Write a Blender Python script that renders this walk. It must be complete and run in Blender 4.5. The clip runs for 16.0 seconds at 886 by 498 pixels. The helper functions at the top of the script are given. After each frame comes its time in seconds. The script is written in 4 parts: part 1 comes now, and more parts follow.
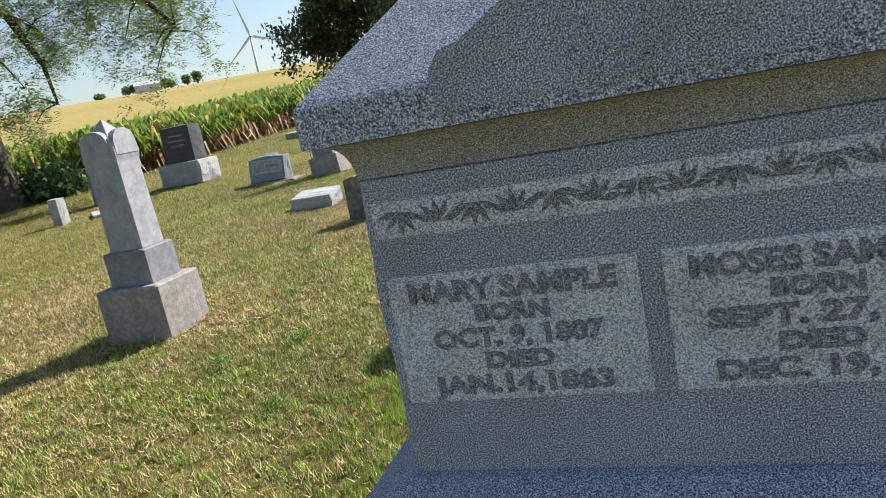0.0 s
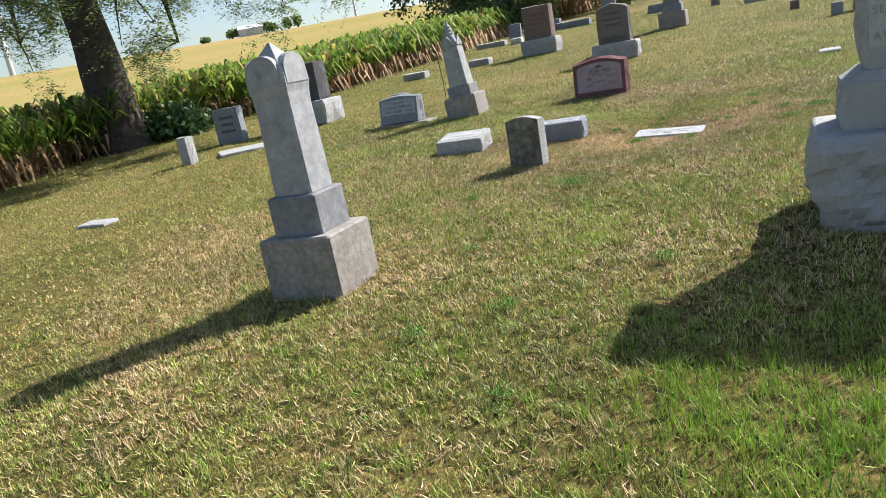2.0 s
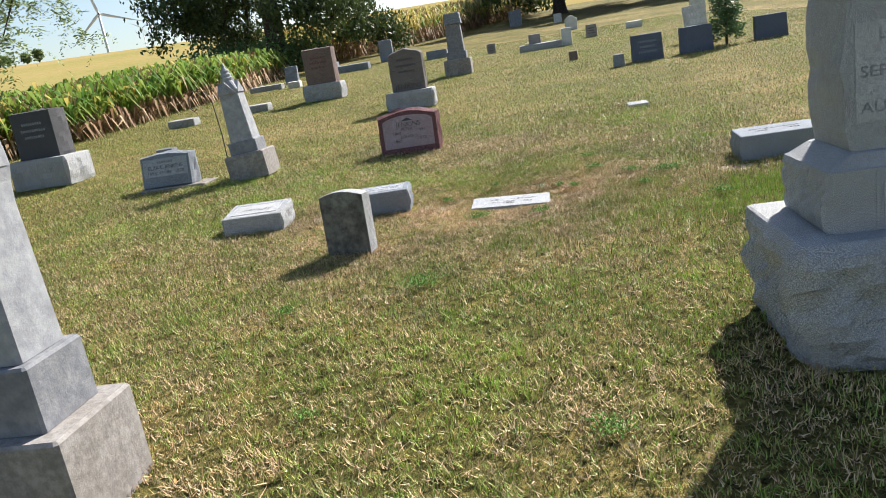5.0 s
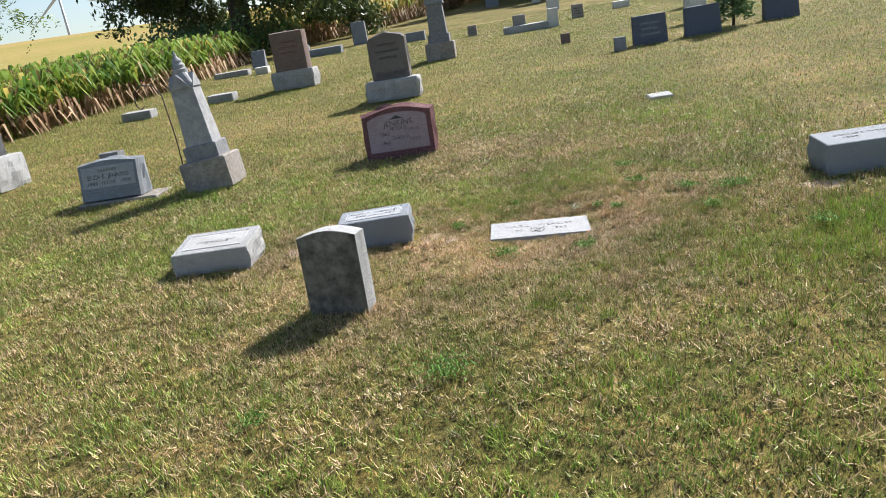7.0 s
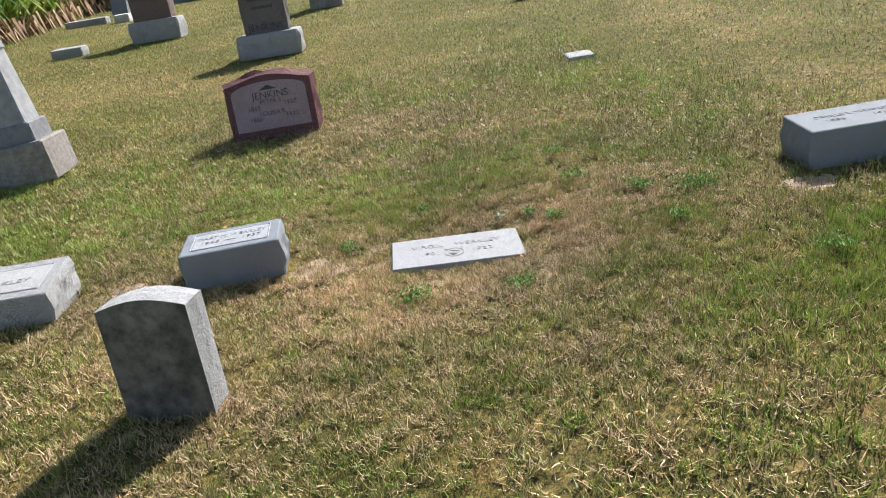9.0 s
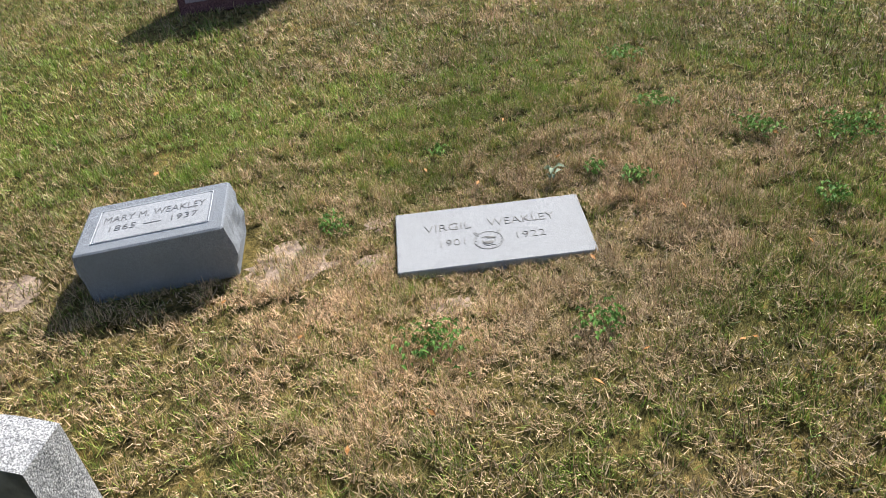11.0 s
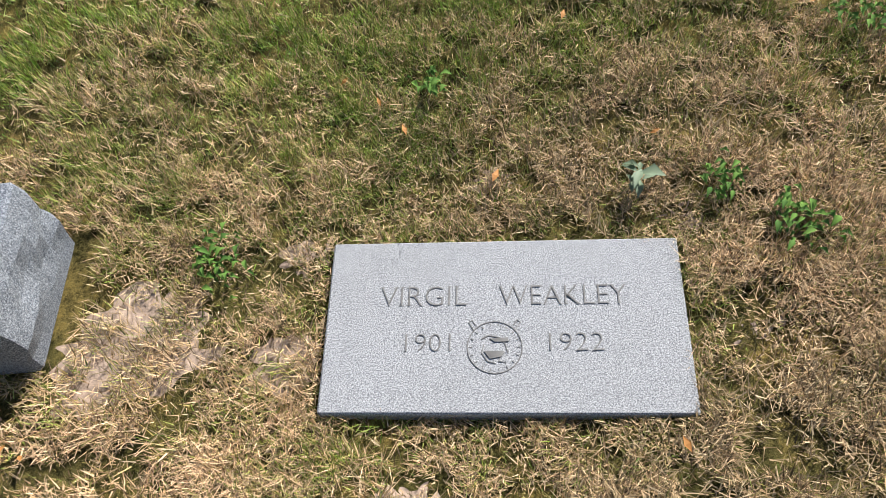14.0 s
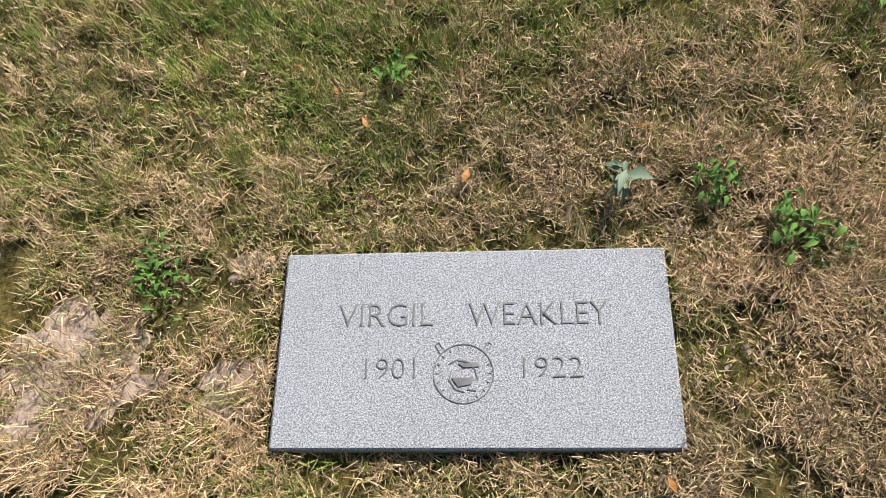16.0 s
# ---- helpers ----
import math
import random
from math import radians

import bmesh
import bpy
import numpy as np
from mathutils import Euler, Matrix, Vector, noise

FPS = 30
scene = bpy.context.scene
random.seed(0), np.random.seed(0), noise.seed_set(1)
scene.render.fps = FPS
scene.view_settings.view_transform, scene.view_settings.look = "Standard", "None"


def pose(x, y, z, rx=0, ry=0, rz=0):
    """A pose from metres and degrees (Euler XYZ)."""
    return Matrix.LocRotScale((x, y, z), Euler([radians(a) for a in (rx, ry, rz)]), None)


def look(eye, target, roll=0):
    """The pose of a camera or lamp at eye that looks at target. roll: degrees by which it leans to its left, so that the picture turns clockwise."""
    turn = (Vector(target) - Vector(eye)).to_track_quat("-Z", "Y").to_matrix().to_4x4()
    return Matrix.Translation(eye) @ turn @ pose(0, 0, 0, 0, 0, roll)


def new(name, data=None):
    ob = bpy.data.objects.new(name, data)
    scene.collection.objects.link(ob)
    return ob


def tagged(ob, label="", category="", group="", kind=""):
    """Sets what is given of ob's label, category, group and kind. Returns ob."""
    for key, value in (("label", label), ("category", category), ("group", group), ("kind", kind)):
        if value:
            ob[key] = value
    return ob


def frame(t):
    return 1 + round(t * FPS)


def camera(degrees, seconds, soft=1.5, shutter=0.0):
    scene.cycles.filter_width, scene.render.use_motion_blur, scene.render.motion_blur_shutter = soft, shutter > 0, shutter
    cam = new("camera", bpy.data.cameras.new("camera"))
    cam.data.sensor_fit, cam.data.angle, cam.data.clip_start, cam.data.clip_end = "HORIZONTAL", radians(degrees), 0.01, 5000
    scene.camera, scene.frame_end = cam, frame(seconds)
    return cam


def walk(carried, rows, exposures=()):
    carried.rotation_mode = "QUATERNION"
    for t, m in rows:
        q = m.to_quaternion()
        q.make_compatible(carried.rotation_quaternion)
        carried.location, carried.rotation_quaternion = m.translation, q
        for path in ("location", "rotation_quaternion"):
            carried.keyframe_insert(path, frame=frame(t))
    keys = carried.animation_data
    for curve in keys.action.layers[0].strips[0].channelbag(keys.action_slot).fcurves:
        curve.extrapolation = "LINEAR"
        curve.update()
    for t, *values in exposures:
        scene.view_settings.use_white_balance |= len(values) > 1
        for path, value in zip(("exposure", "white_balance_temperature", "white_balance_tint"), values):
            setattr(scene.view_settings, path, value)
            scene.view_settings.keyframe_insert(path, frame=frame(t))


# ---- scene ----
cam = camera(61.7, 16.0, 0.75)
METRES, EYE, TILT, LEAN, TURN = 8.27, 1.46, -12.0, 10.7, 0.0
ROWS = [
    (0.0, 0.0, 0.0, 0.0, -0.0, 0.0, 0.0),
    (0.5, -0.0222, 0.0201, -0.0034, 5.07, -1.15, -0.44),
    (1.0, -0.0434, 0.0423, -0.0001, 8.89, -2.07, -0.97),
    (1.5, -0.0691, 0.0586, -0.0023, 8.84, -3.06, -1.42),
    (2.0, -0.0855, 0.0888, 0.0011, 6.97, -4.06, -1.85),
    (2.5, -0.1035, 0.1125, 0.0038, 0.61, -4.03, -0.73),
    (3.0, -0.113, 0.1413, 0.0076, -4.55, -3.48, 0.89),
    (3.5, -0.1136, 0.1651, 0.0167, -8.27, -2.21, 1.19),
    (4.0, -0.1236, 0.1984, 0.0245, -11.91, -1.56, 1.03),
    (4.5, -0.1182, 0.2336, 0.0347, -13.05, -1.37, 1.27),
    (5.0, -0.1254, 0.2715, 0.0477, -10.11, -0.84, 0.62),
    (7.5, -0.1263, 0.4627, 0.0984, -14.26, -3.14, 2.07),
    (8.0, -0.1128, 0.4982, 0.1076, -17.59, -4.07, 2.52),
    (8.5, -0.0984, 0.5315, 0.1195, -19.75, -4.83, 2.83),
    (11.0, -0.0464, 0.7104, 0.1742, -20.65, -19.67, 2.28),
    (11.5, -0.0328, 0.7445, 0.1823, -18.56, -23.38, 2.24),
    (12.0, -0.015, 0.769, 0.1939, -17.44, -28.06, 1.88),
    (12.5, -0.0008, 0.8016, 0.1975, -17.56, -32.91, 0.38),
    (13.0, 0.0191, 0.8263, 0.1998, -16.94, -37.5, 0.49),
    (13.5, 0.0217, 0.8496, 0.2013, -16.24, -41.39, -0.12),
    (14.0, 0.0268, 0.8689, 0.2015, -15.26, -44.71, 0.25),
    (14.5, 0.0336, 0.8809, 0.2018, -15.28, -47.19, 0.55),
    (15.0, 0.0364, 0.8861, 0.2013, -15.44, -48.21, 0.86),
    (15.5, 0.0374, 0.8866, 0.201, -15.79, -48.71, 0.61),
    (16.0, 0.0369, 0.8877, 0.2002, -16.23, -49.2, -0.07),
]
walk(cam, [(t, pose(0, 0, EYE, TILT, LEAN, TURN) @ pose(METRES * x, METRES * y, METRES * z, 90 + pitch, roll, yaw)) for t, x, y, z, yaw, pitch, roll in ROWS],
     [(0.0, 1.15), (5.0, 1.18), (8.5, 1.05), (12.0, 0.78), (16.0, 0.6)])

# ---- light ----
SUN = Vector((0.77, 0.64, 0.0)).normalized()
ELEV = radians(41)
world = bpy.data.worlds.new("sky")
scene.world = world
world.use_nodes = True
wn, wl = world.node_tree.nodes, world.node_tree.links
sky = wn.new("ShaderNodeTexSky")
sky.sky_type, sky.sun_disc = "NISHITA", False
sky.sun_elevation, sky.sun_rotation = ELEV, math.atan2(SUN.x, SUN.y)
sky.air_density, sky.dust_density, sky.ozone_density = 1.0, 1.3, 1.5
wl.new(sky.outputs[0], wn["Background"].inputs[0])
wn["Background"].inputs[1].default_value = 0.075
lamp = bpy.data.lights.new("sun", "SUN")
lamp.energy, lamp.angle, lamp.color = 5.0, radians(0.53), (1.0, 0.96, 0.9)
sun = new("sun", lamp)
sun.matrix_world = look((0, 0, 30), Vector((0, 0, 30)) - Vector((SUN.x * math.cos(ELEV), SUN.y * math.cos(ELEV), math.sin(ELEV))))

# ---- materials ----


def material(name):
    m = bpy.data.materials.new(name)
    m.use_nodes = True
    nt = m.node_tree
    return m, nt.nodes, nt.links, nt.nodes["Principled BSDF"]


def ramp(n, stops):
    r = n.new("ShaderNodeValToRGB")
    e = r.color_ramp.elements
    while len(e) < len(stops):
        e.new(0.5)
    for el, (p, c) in zip(e, stops):
        el.position, el.color = p, (*c, 1)
    return r


def tex(n, l, scale, detail=4.0, rough=0.6, coords=None):
    t = n.new("ShaderNodeTexNoise")
    t.inputs["Scale"].default_value, t.inputs["Detail"].default_value, t.inputs["Roughness"].default_value = scale, detail, rough
    if coords is not None:
        l.new(coords, t.inputs["Vector"])
    return t


def mixc(n, l, fac, a, b, kind="MIX"):
    m = n.new("ShaderNodeMix")
    m.data_type, m.blend_type = "RGBA", kind
    for sock, v in ((m.inputs[0], fac), (m.inputs[6], a), (m.inputs[7], b)):
        if isinstance(v, (int, float)):
            sock.default_value = v
        elif isinstance(v, tuple):
            sock.default_value = (*v, 1)
        else:
            l.new(v, sock)
    return m.outputs[2]


def bump(n, l, bsdf, height, strength, dist):
    b = n.new("ShaderNodeBump")
    b.inputs["Strength"].default_value, b.inputs["Distance"].default_value = strength, dist
    l.new(height, b.inputs["Height"])
    l.new(b.outputs[0], bsdf.inputs["Normal"])


def granite(name, dark, mid, light, grain=260.0, rough=0.6, stain=(0.5, 0.47, 0.4), stained=0.35, relief=0.25):
    m, n, l, b = material(name)
    co = n.new("ShaderNodeTexCoord").outputs["Object"]
    g = tex(n, l, grain, 3.0, 0.65, co)
    c = ramp(n, [(0.36, dark), (0.5, mid), (0.64, light)])
    l.new(g.outputs[0], c.inputs[0])
    v = tex(n, l, grain * 2.3, 1.0, 0.5, co)
    vr = ramp(n, [(0.4, (0.2, 0.2, 0.2)), (0.6, (0.8, 0.8, 0.8))])
    l.new(v.outputs[0], vr.inputs[0])
    c2 = mixc(n, l, 0.7 if grain > 250 else 0.4 if grain > 100 else 0.0, c.outputs[0], vr.outputs[0], "OVERLAY")
    s = tex(n, l, 3.5, 6.0, 0.7, co)
    sr = ramp(n, [(0.42, (0, 0, 0)), (0.72, (stained, stained, stained))])
    l.new(s.outputs[0], sr.inputs[0])
    c3 = mixc(n, l, sr.outputs[0], c2, stain, "MULTIPLY")
    l.new(c3, b.inputs["Base Color"])
    b.inputs["Roughness"].default_value = max(rough, 0.75)
    b.inputs["Specular IOR Level"].default_value = 0.08
    f = tex(n, l, 40.0, 6.0, 0.7, co)
    bump(n, l, b, f.outputs[0], relief, 0.01)
    return m


def plain(name, color, rough=0.8, scale=30.0, spread=0.3):
    m, n, l, b = material(name)
    t = tex(n, l, scale, 5.0, 0.65, n.new("ShaderNodeTexCoord").outputs["Object"])
    r = ramp(n, [(0.3, tuple(c * (1 - spread) for c in color)), (0.7, tuple(min(1, c * (1 + spread)) for c in color))])
    l.new(t.outputs[0], r.inputs[0])
    l.new(r.outputs[0], b.inputs["Base Color"])
    b.inputs["Roughness"].default_value = rough
    bump(n, l, b, t.outputs[0], 0.2, 0.01)
    return m


def leafy(name, colors, rough=0.55, through_light=0.25, patch=0.0):
    """Leaves and blades: colour by each island, over patches of the plan."""
    m, n, l, b = material(name)
    geo = n.new("ShaderNodeNewGeometry")
    r = ramp(n, [(i / max(1, len(colors) - 1), c) for i, c in enumerate(colors)])
    l.new(geo.outputs["Random Per Island"], r.inputs[0])
    col = r.outputs[0]
    if patch:
        t = tex(n, l, patch, 3.0, 0.6, geo.outputs["Position"])
        tr = ramp(n, [(0.3, (0.65, 0.68, 0.6)), (0.7, (1.25, 1.2, 1.15))])
        l.new(t.outputs[0], tr.inputs[0])
        col = mixc(n, l, 1.0, col, tr.outputs[0], "MULTIPLY")
    l.new(col, b.inputs["Base Color"])
    b.inputs["Roughness"].default_value = rough
    b.inputs["Specular IOR Level"].default_value = 0.3
    tr = n.new("ShaderNodeBsdfTranslucent")
    l.new(col, tr.inputs[0])
    mx = n.new("ShaderNodeMixShader")
    mx.inputs[0].default_value = through_light
    l.new(b.outputs[0], mx.inputs[1])
    l.new(tr.outputs[0], mx.inputs[2])
    l.new(mx.outputs[0], n["Material Output"].inputs[0])
    return m


GREY = granite("grey_granite", (0.028, 0.033, 0.046), (0.25, 0.278, 0.335), (0.78, 0.81, 0.86), 360)
GREY_PANEL = granite("frosted_granite", (0.155, 0.17, 0.195), (0.49, 0.52, 0.565), (0.83, 0.85, 0.89), 360)
GREY_LETTER = granite("letter_granite", (0.05, 0.055, 0.065), (0.2, 0.21, 0.23), (0.46, 0.46, 0.46), 360)
COVE = granite("lichened_granite", (0.08, 0.08, 0.075), (0.26, 0.26, 0.24), (0.6, 0.59, 0.55), 450, stain=(0.5, 0.5, 0.38), stained=0.5)
PALE = granite("pale_granite", (0.1, 0.102, 0.11), (0.325, 0.33, 0.338), (0.58, 0.585, 0.59), 260, 0.75, relief=0.7)
PALE_PANEL = granite("pale_frosted", (0.24, 0.243, 0.25), (0.4, 0.403, 0.41), (0.56, 0.56, 0.565), 330, 0.8)
PALE_LETTER = granite("pale_letter", (0.1, 0.1, 0.105), (0.21, 0.21, 0.215), (0.36, 0.36, 0.36), 330, 0.8)
FLAT = granite("flat_marker_granite", (0.1, 0.105, 0.12), (0.31, 0.32, 0.335), (0.52, 0.53, 0.55), 430, 0.45, stained=0.12, relief=0.08)
BLUE = granite("blue_grey_granite", (0.07, 0.08, 0.1), (0.2, 0.22, 0.25), (0.36, 0.385, 0.42), 360, 0.6)
BLUE_PANEL = granite("blue_frosted", (0.24, 0.255, 0.28), (0.33, 0.345, 0.375), (0.43, 0.45, 0.475), 480, 0.7)
MARBLE = granite("weathered_marble", (0.27, 0.275, 0.295), (0.315, 0.32, 0.335), (0.36, 0.365, 0.375), 16, 0.75, stain=(0.45, 0.45, 0.47), stained=0.55, relief=0.3)
MARBLE_DARK = granite("dark_marble_base", (0.165, 0.17, 0.19), (0.2, 0.205, 0.222), (0.24, 0.243, 0.255), 18, 0.8, stained=0.4, relief=0.4)
SANDY = granite("sandy_stone", (0.21, 0.193, 0.182), (0.26, 0.242, 0.228), (0.31, 0.29, 0.274), 30, 0.85, stain=(0.4, 0.34, 0.27), stained=0.4, relief=0.4)
BLACK = granite("dark_granite", (0.03, 0.03, 0.032), (0.07, 0.07, 0.075), (0.16, 0.16, 0.17), 190, 0.35, stained=0.1, relief=0.08)
RED = granite("red_granite", (0.04, 0.018, 0.022), (0.13, 0.06, 0.066), (0.25, 0.14, 0.14), 190, 0.4, stained=0.2, relief=0.15)
RED_PANEL = granite("red_frosted", (0.22, 0.16, 0.185), (0.3, 0.235, 0.265), (0.39, 0.33, 0.35), 300, 0.7)
DUSK = granite("dark_brownish_granite", (0.06, 0.055, 0.055), (0.15, 0.135, 0.13), (0.27, 0.25, 0.24), 200, 0.6)
SLATE = granite("dark_blue_slate", (0.045, 0.052, 0.075), (0.1, 0.115, 0.15), (0.17, 0.19, 0.23), 200, 0.7)
BROWN = granite("brown_granite", (0.08, 0.055, 0.05), (0.17, 0.125, 0.115), (0.3, 0.24, 0.22), 160, 0.5)
MOSSY = granite("stained_tablet", (0.075, 0.073, 0.065), (0.14, 0.136, 0.122), (0.22, 0.215, 0.195), 14, 0.9, stain=(0.3, 0.28, 0.2), stained=0.75, relief=0.4)
WHITE = granite("white_stone", (0.45, 0.45, 0.44), (0.55, 0.55, 0.53), (0.64, 0.64, 0.62), 40, 0.8, stained=0.5)
CUT = plain("cut_letters", (0.05, 0.05, 0.055), 0.9)
CUT_SOFT = plain("cut_letters_soft", (0.17, 0.166, 0.16), 0.9)
CUT_FAINT = plain("cut_letters_faint", (0.13, 0.135, 0.145), 0.9)
CUT_PALE = plain("pale_letters", (0.6, 0.6, 0.6), 0.8)
IRON = plain("rusty_iron", (0.05, 0.04, 0.035), 0.7)
SOIL = plain("bare_soil", (0.36, 0.27, 0.21), 0.95, 60, 0.6)
BARK = plain("bark", (0.05, 0.04, 0.033), 0.95, 9, 0.6)
STEEL = plain("white_steel", (0.5, 0.51, 0.53), 0.5, 0.02, 0.03)
ROOFING = plain("roof_metal", (0.5, 0.5, 0.52), 0.6, 1)

# the darkest stop of STRAW, OLIVE and GREEN paints in shade between blades
STRAW = leafy("dry_grass", [(0.78, 0.57, 0.37), (0.54, 0.37, 0.21), (0.09, 0.058, 0.032), (0.78, 0.61, 0.4)], 0.6, 0.06, 1.3)
OLIVE = leafy("olive_grass", [(0.53, 0.43, 0.15), (0.1, 0.092, 0.03), (0.67, 0.54, 0.23)], 0.5, 0.08, 1.3)
GREEN = leafy("green_grass", [(0.05, 0.085, 0.018), (0.25, 0.33, 0.065), (0.45, 0.5, 0.14)], 0.45, 0.12, 1.3)
LUSH = leafy("lush_grass", [(0.13, 0.28, 0.03), (0.24, 0.4, 0.05), (0.34, 0.48, 0.08)], 0.45, 0.22, 1.3)
WEED = leafy("weed_leaf", [(0.07, 0.16, 0.03), (0.15, 0.28, 0.05)], 0.8, 0.15)
SILVER = leafy("silvery_leaf", [(0.25, 0.32, 0.22), (0.16, 0.22, 0.13)], 0.6, 0.2)
FALLEN = leafy("fallen_leaf", [(0.55, 0.22, 0.06), (0.5, 0.3, 0.1)], 0.6, 0.2)
CORN_GREEN = leafy("corn_leaf", [(0.06, 0.14, 0.018), (0.14, 0.23, 0.03), (0.25, 0.32, 0.06)], 0.45, 0.35)
CORN_YELLOW = leafy("yellow_corn_leaf", [(0.44, 0.37, 0.08), (0.52, 0.4, 0.12), (0.34, 0.36, 0.07)], 0.5, 0.35)
CORN_DRY = leafy("dry_corn_leaf", [(0.3, 0.19, 0.1), (0.2, 0.11, 0.06), (0.48, 0.36, 0.22)], 0.7, 0.2)
LOCUST = leafy("locust_leaf", [(0.075, 0.125, 0.04), (0.15, 0.21, 0.07), (0.27, 0.33, 0.13)], 0.5, 0.3)
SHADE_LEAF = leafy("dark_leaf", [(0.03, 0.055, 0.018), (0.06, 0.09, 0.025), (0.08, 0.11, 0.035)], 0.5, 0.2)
SPRUCE = leafy("shrub_leaf", [(0.05, 0.11, 0.04), (0.09, 0.16, 0.06)], 0.5, 0.2)


def lawn_material(name, shade):
    m, n, l, b = material(name)
    p = n.new("ShaderNodeNewGeometry").outputs["Position"]
    big = tex(n, l, 0.45, 5.0, 0.6, p)
    fine = tex(n, l, 24.0, 8.0, 0.85, p)
    mid = tex(n, l, 3.0, 6.0, 0.7, p)
    r1 = ramp(n, [(0.3, (0.112, 0.11, 0.036)), (0.5, (0.17, 0.146, 0.058)), (0.68, (0.26, 0.2, 0.105))])
    l.new(big.outputs[0], r1.inputs[0])
    # fine mottling; its dark end puts shaded gaps between blades into the colour
    r2 = ramp(n, [(0.38, (0.12, 0.13, 0.09)), (0.5, (0.8, 0.82, 0.75)), (0.64, (1.7, 1.6, 1.35))])
    l.new(fine.outputs[0], r2.inputs[0])
    r3 = ramp(n, [(0.35, (0.78, 0.86, 0.7)), (0.5, (1.0, 1.0, 0.95)), (0.64, (1.35, 1.2, 1.15))])
    l.new(mid.outputs[0], r3.inputs[0])
    c = mixc(n, l, 1.0, r1.outputs[0], r2.outputs[0], "MULTIPLY")
    c = mixc(n, l, 1.0, c, r3.outputs[0], "MULTIPLY")
    c = mixc(n, l, 1.0, c, (shade, shade, shade * 0.95), "MULTIPLY")
    l.new(c, b.inputs["Base Color"])
    b.inputs["Roughness"].default_value = 0.95
    b.inputs["Specular IOR Level"].default_value = 0.1
    bump(n, l, b, fine.outputs[0], 0.8, 0.03)
    return m


def field_material():
    m, n, l, b = material("ripe_field")
    p = n.new("ShaderNodeNewGeometry").outputs["Position"]
    t = tex(n, l, 0.9, 6.0, 0.8, p)
    big = tex(n, l, 0.012, 4.0, 0.6, p)
    r = ramp(n, [(0.3, (0.22, 0.175, 0.075)), (0.7, (0.34, 0.275, 0.13))])
    l.new(t.outputs[0], r.inputs[0])
    r2 = ramp(n, [(0.35, (0.85, 0.95, 0.75)), (0.65, (1.1, 1.02, 1.0))])
    l.new(big.outputs[0], r2.inputs[0])
    l.new(mixc(n, l, 1.0, r.outputs[0], r2.outputs[0], "MULTIPLY"), b.inputs["Base Color"])
    b.inputs["Roughness"].default_value = 1.0
    b.inputs["Specular IOR Level"].default_value = 0.0
    return m


LAWN, FIELD = lawn_material("lawn", 0.88), field_material()

# ---- helpers for shapes ----
YAW = -17.0
ACROSS = Vector((math.cos(radians(YAW)), math.sin(radians(YAW)), 0))
BACK = Vector((-ACROSS.y, ACROSS.x, 0))


def land(x, y):
    """Height of the ground: a gentle even slope, then a long rise to the ridge."""
    r = math.hypot(x, y)
    k = min(1.0, 45.0 / max(r, 1e-6))
    z = 0.0051 * x * k + 0.0561 * y * k + 0.0056
    z -= 0.077 * math.exp(-((x - 0.4) ** 2 + (y - 7.95) ** 2) / 0.35)
    if r > 45:
        s = min(1.0, max(0.0, (y / r + 0.2) / 0.6))
        z += s * s * (3 - 2 * s) * (0.076 * (min(r, 300) - 45) - 0.03 * max(0.0, r - 300))
    return z


def part(name, bm, mats, parent, label="", smooth=False):
    me = bpy.data.meshes.new(name)
    bmesh.ops.recalc_face_normals(bm, faces=bm.faces)
    if smooth:
        for fc in bm.faces:
            fc.smooth = True
    bm.to_mesh(me)
    bm.free()
    for m in (mats if isinstance(mats, (list, tuple)) else [mats]):
        me.materials.append(m)
    ob = new(name, me)
    if parent is not None:
        ob.parent = parent
    if label:
        ob["label"] = label
    return ob


def thing(name, x, y, yaw=YAW, label="", category="", group="", lean=(0, 0), sink=0.0):
    e = new(name)
    e.empty_display_size = 0.1
    e.matrix_basis = pose(x, y, land(x, y) - sink, lean[0], lean[1], yaw)
    return tagged(e, label, category, group)


def ring(w, d, z, k=1, c=0.0, ox=0.0, oy=0.0):
    """A rectangle's outline with cut corners, k pieces a side."""
    pts = []
    a, b = w / 2, d / 2
    sides = (((-a + c, -b), (a - c, -b)), ((a, -b + c), (a, b - c)), ((a - c, b), (-a + c, b)), ((-a, b - c), (-a, -b + c)))
    for p, q in sides:
        for i in range(k + 1):
            f = i / k
            pts.append((p[0] + (q[0] - p[0]) * f + ox, p[1] + (q[1] - p[1]) * f + oy, z))
    return pts


def loft(bm, rings, cap=True):
    vs = [[bm.verts.new(p) for p in r] for r in rings]
    n = len(vs[0])
    for a, b in zip(vs, vs[1:]):
        for i in range(n):
            bm.faces.new((a[i], a[(i + 1) % n], b[(i + 1) % n], b[i]))
    if cap:
        bm.faces.new(vs[0][::-1])
        bm.faces.new(vs[-1])
    return bm


def block(w, d, h, z=0.0, bev=0.012, top=None, ox=0.0, oy=0.0, tox=0.0, toy=0.0):
    """A dressed block with worn edges; top: the width and depth above, if tapered."""
    tw, td = top or (w, d)
    bm = bmesh.new()
    c = bev
    rows = [ring(w, d, z, 1, c, ox, oy), ring(tw, td, z + h - bev, 1, c, ox + tox, oy + toy), ring(tw - 2 * bev, td - 2 * bev, z + h, 1, c * 0.6, ox + tox, oy + toy)]
    return loft(bm, rows)


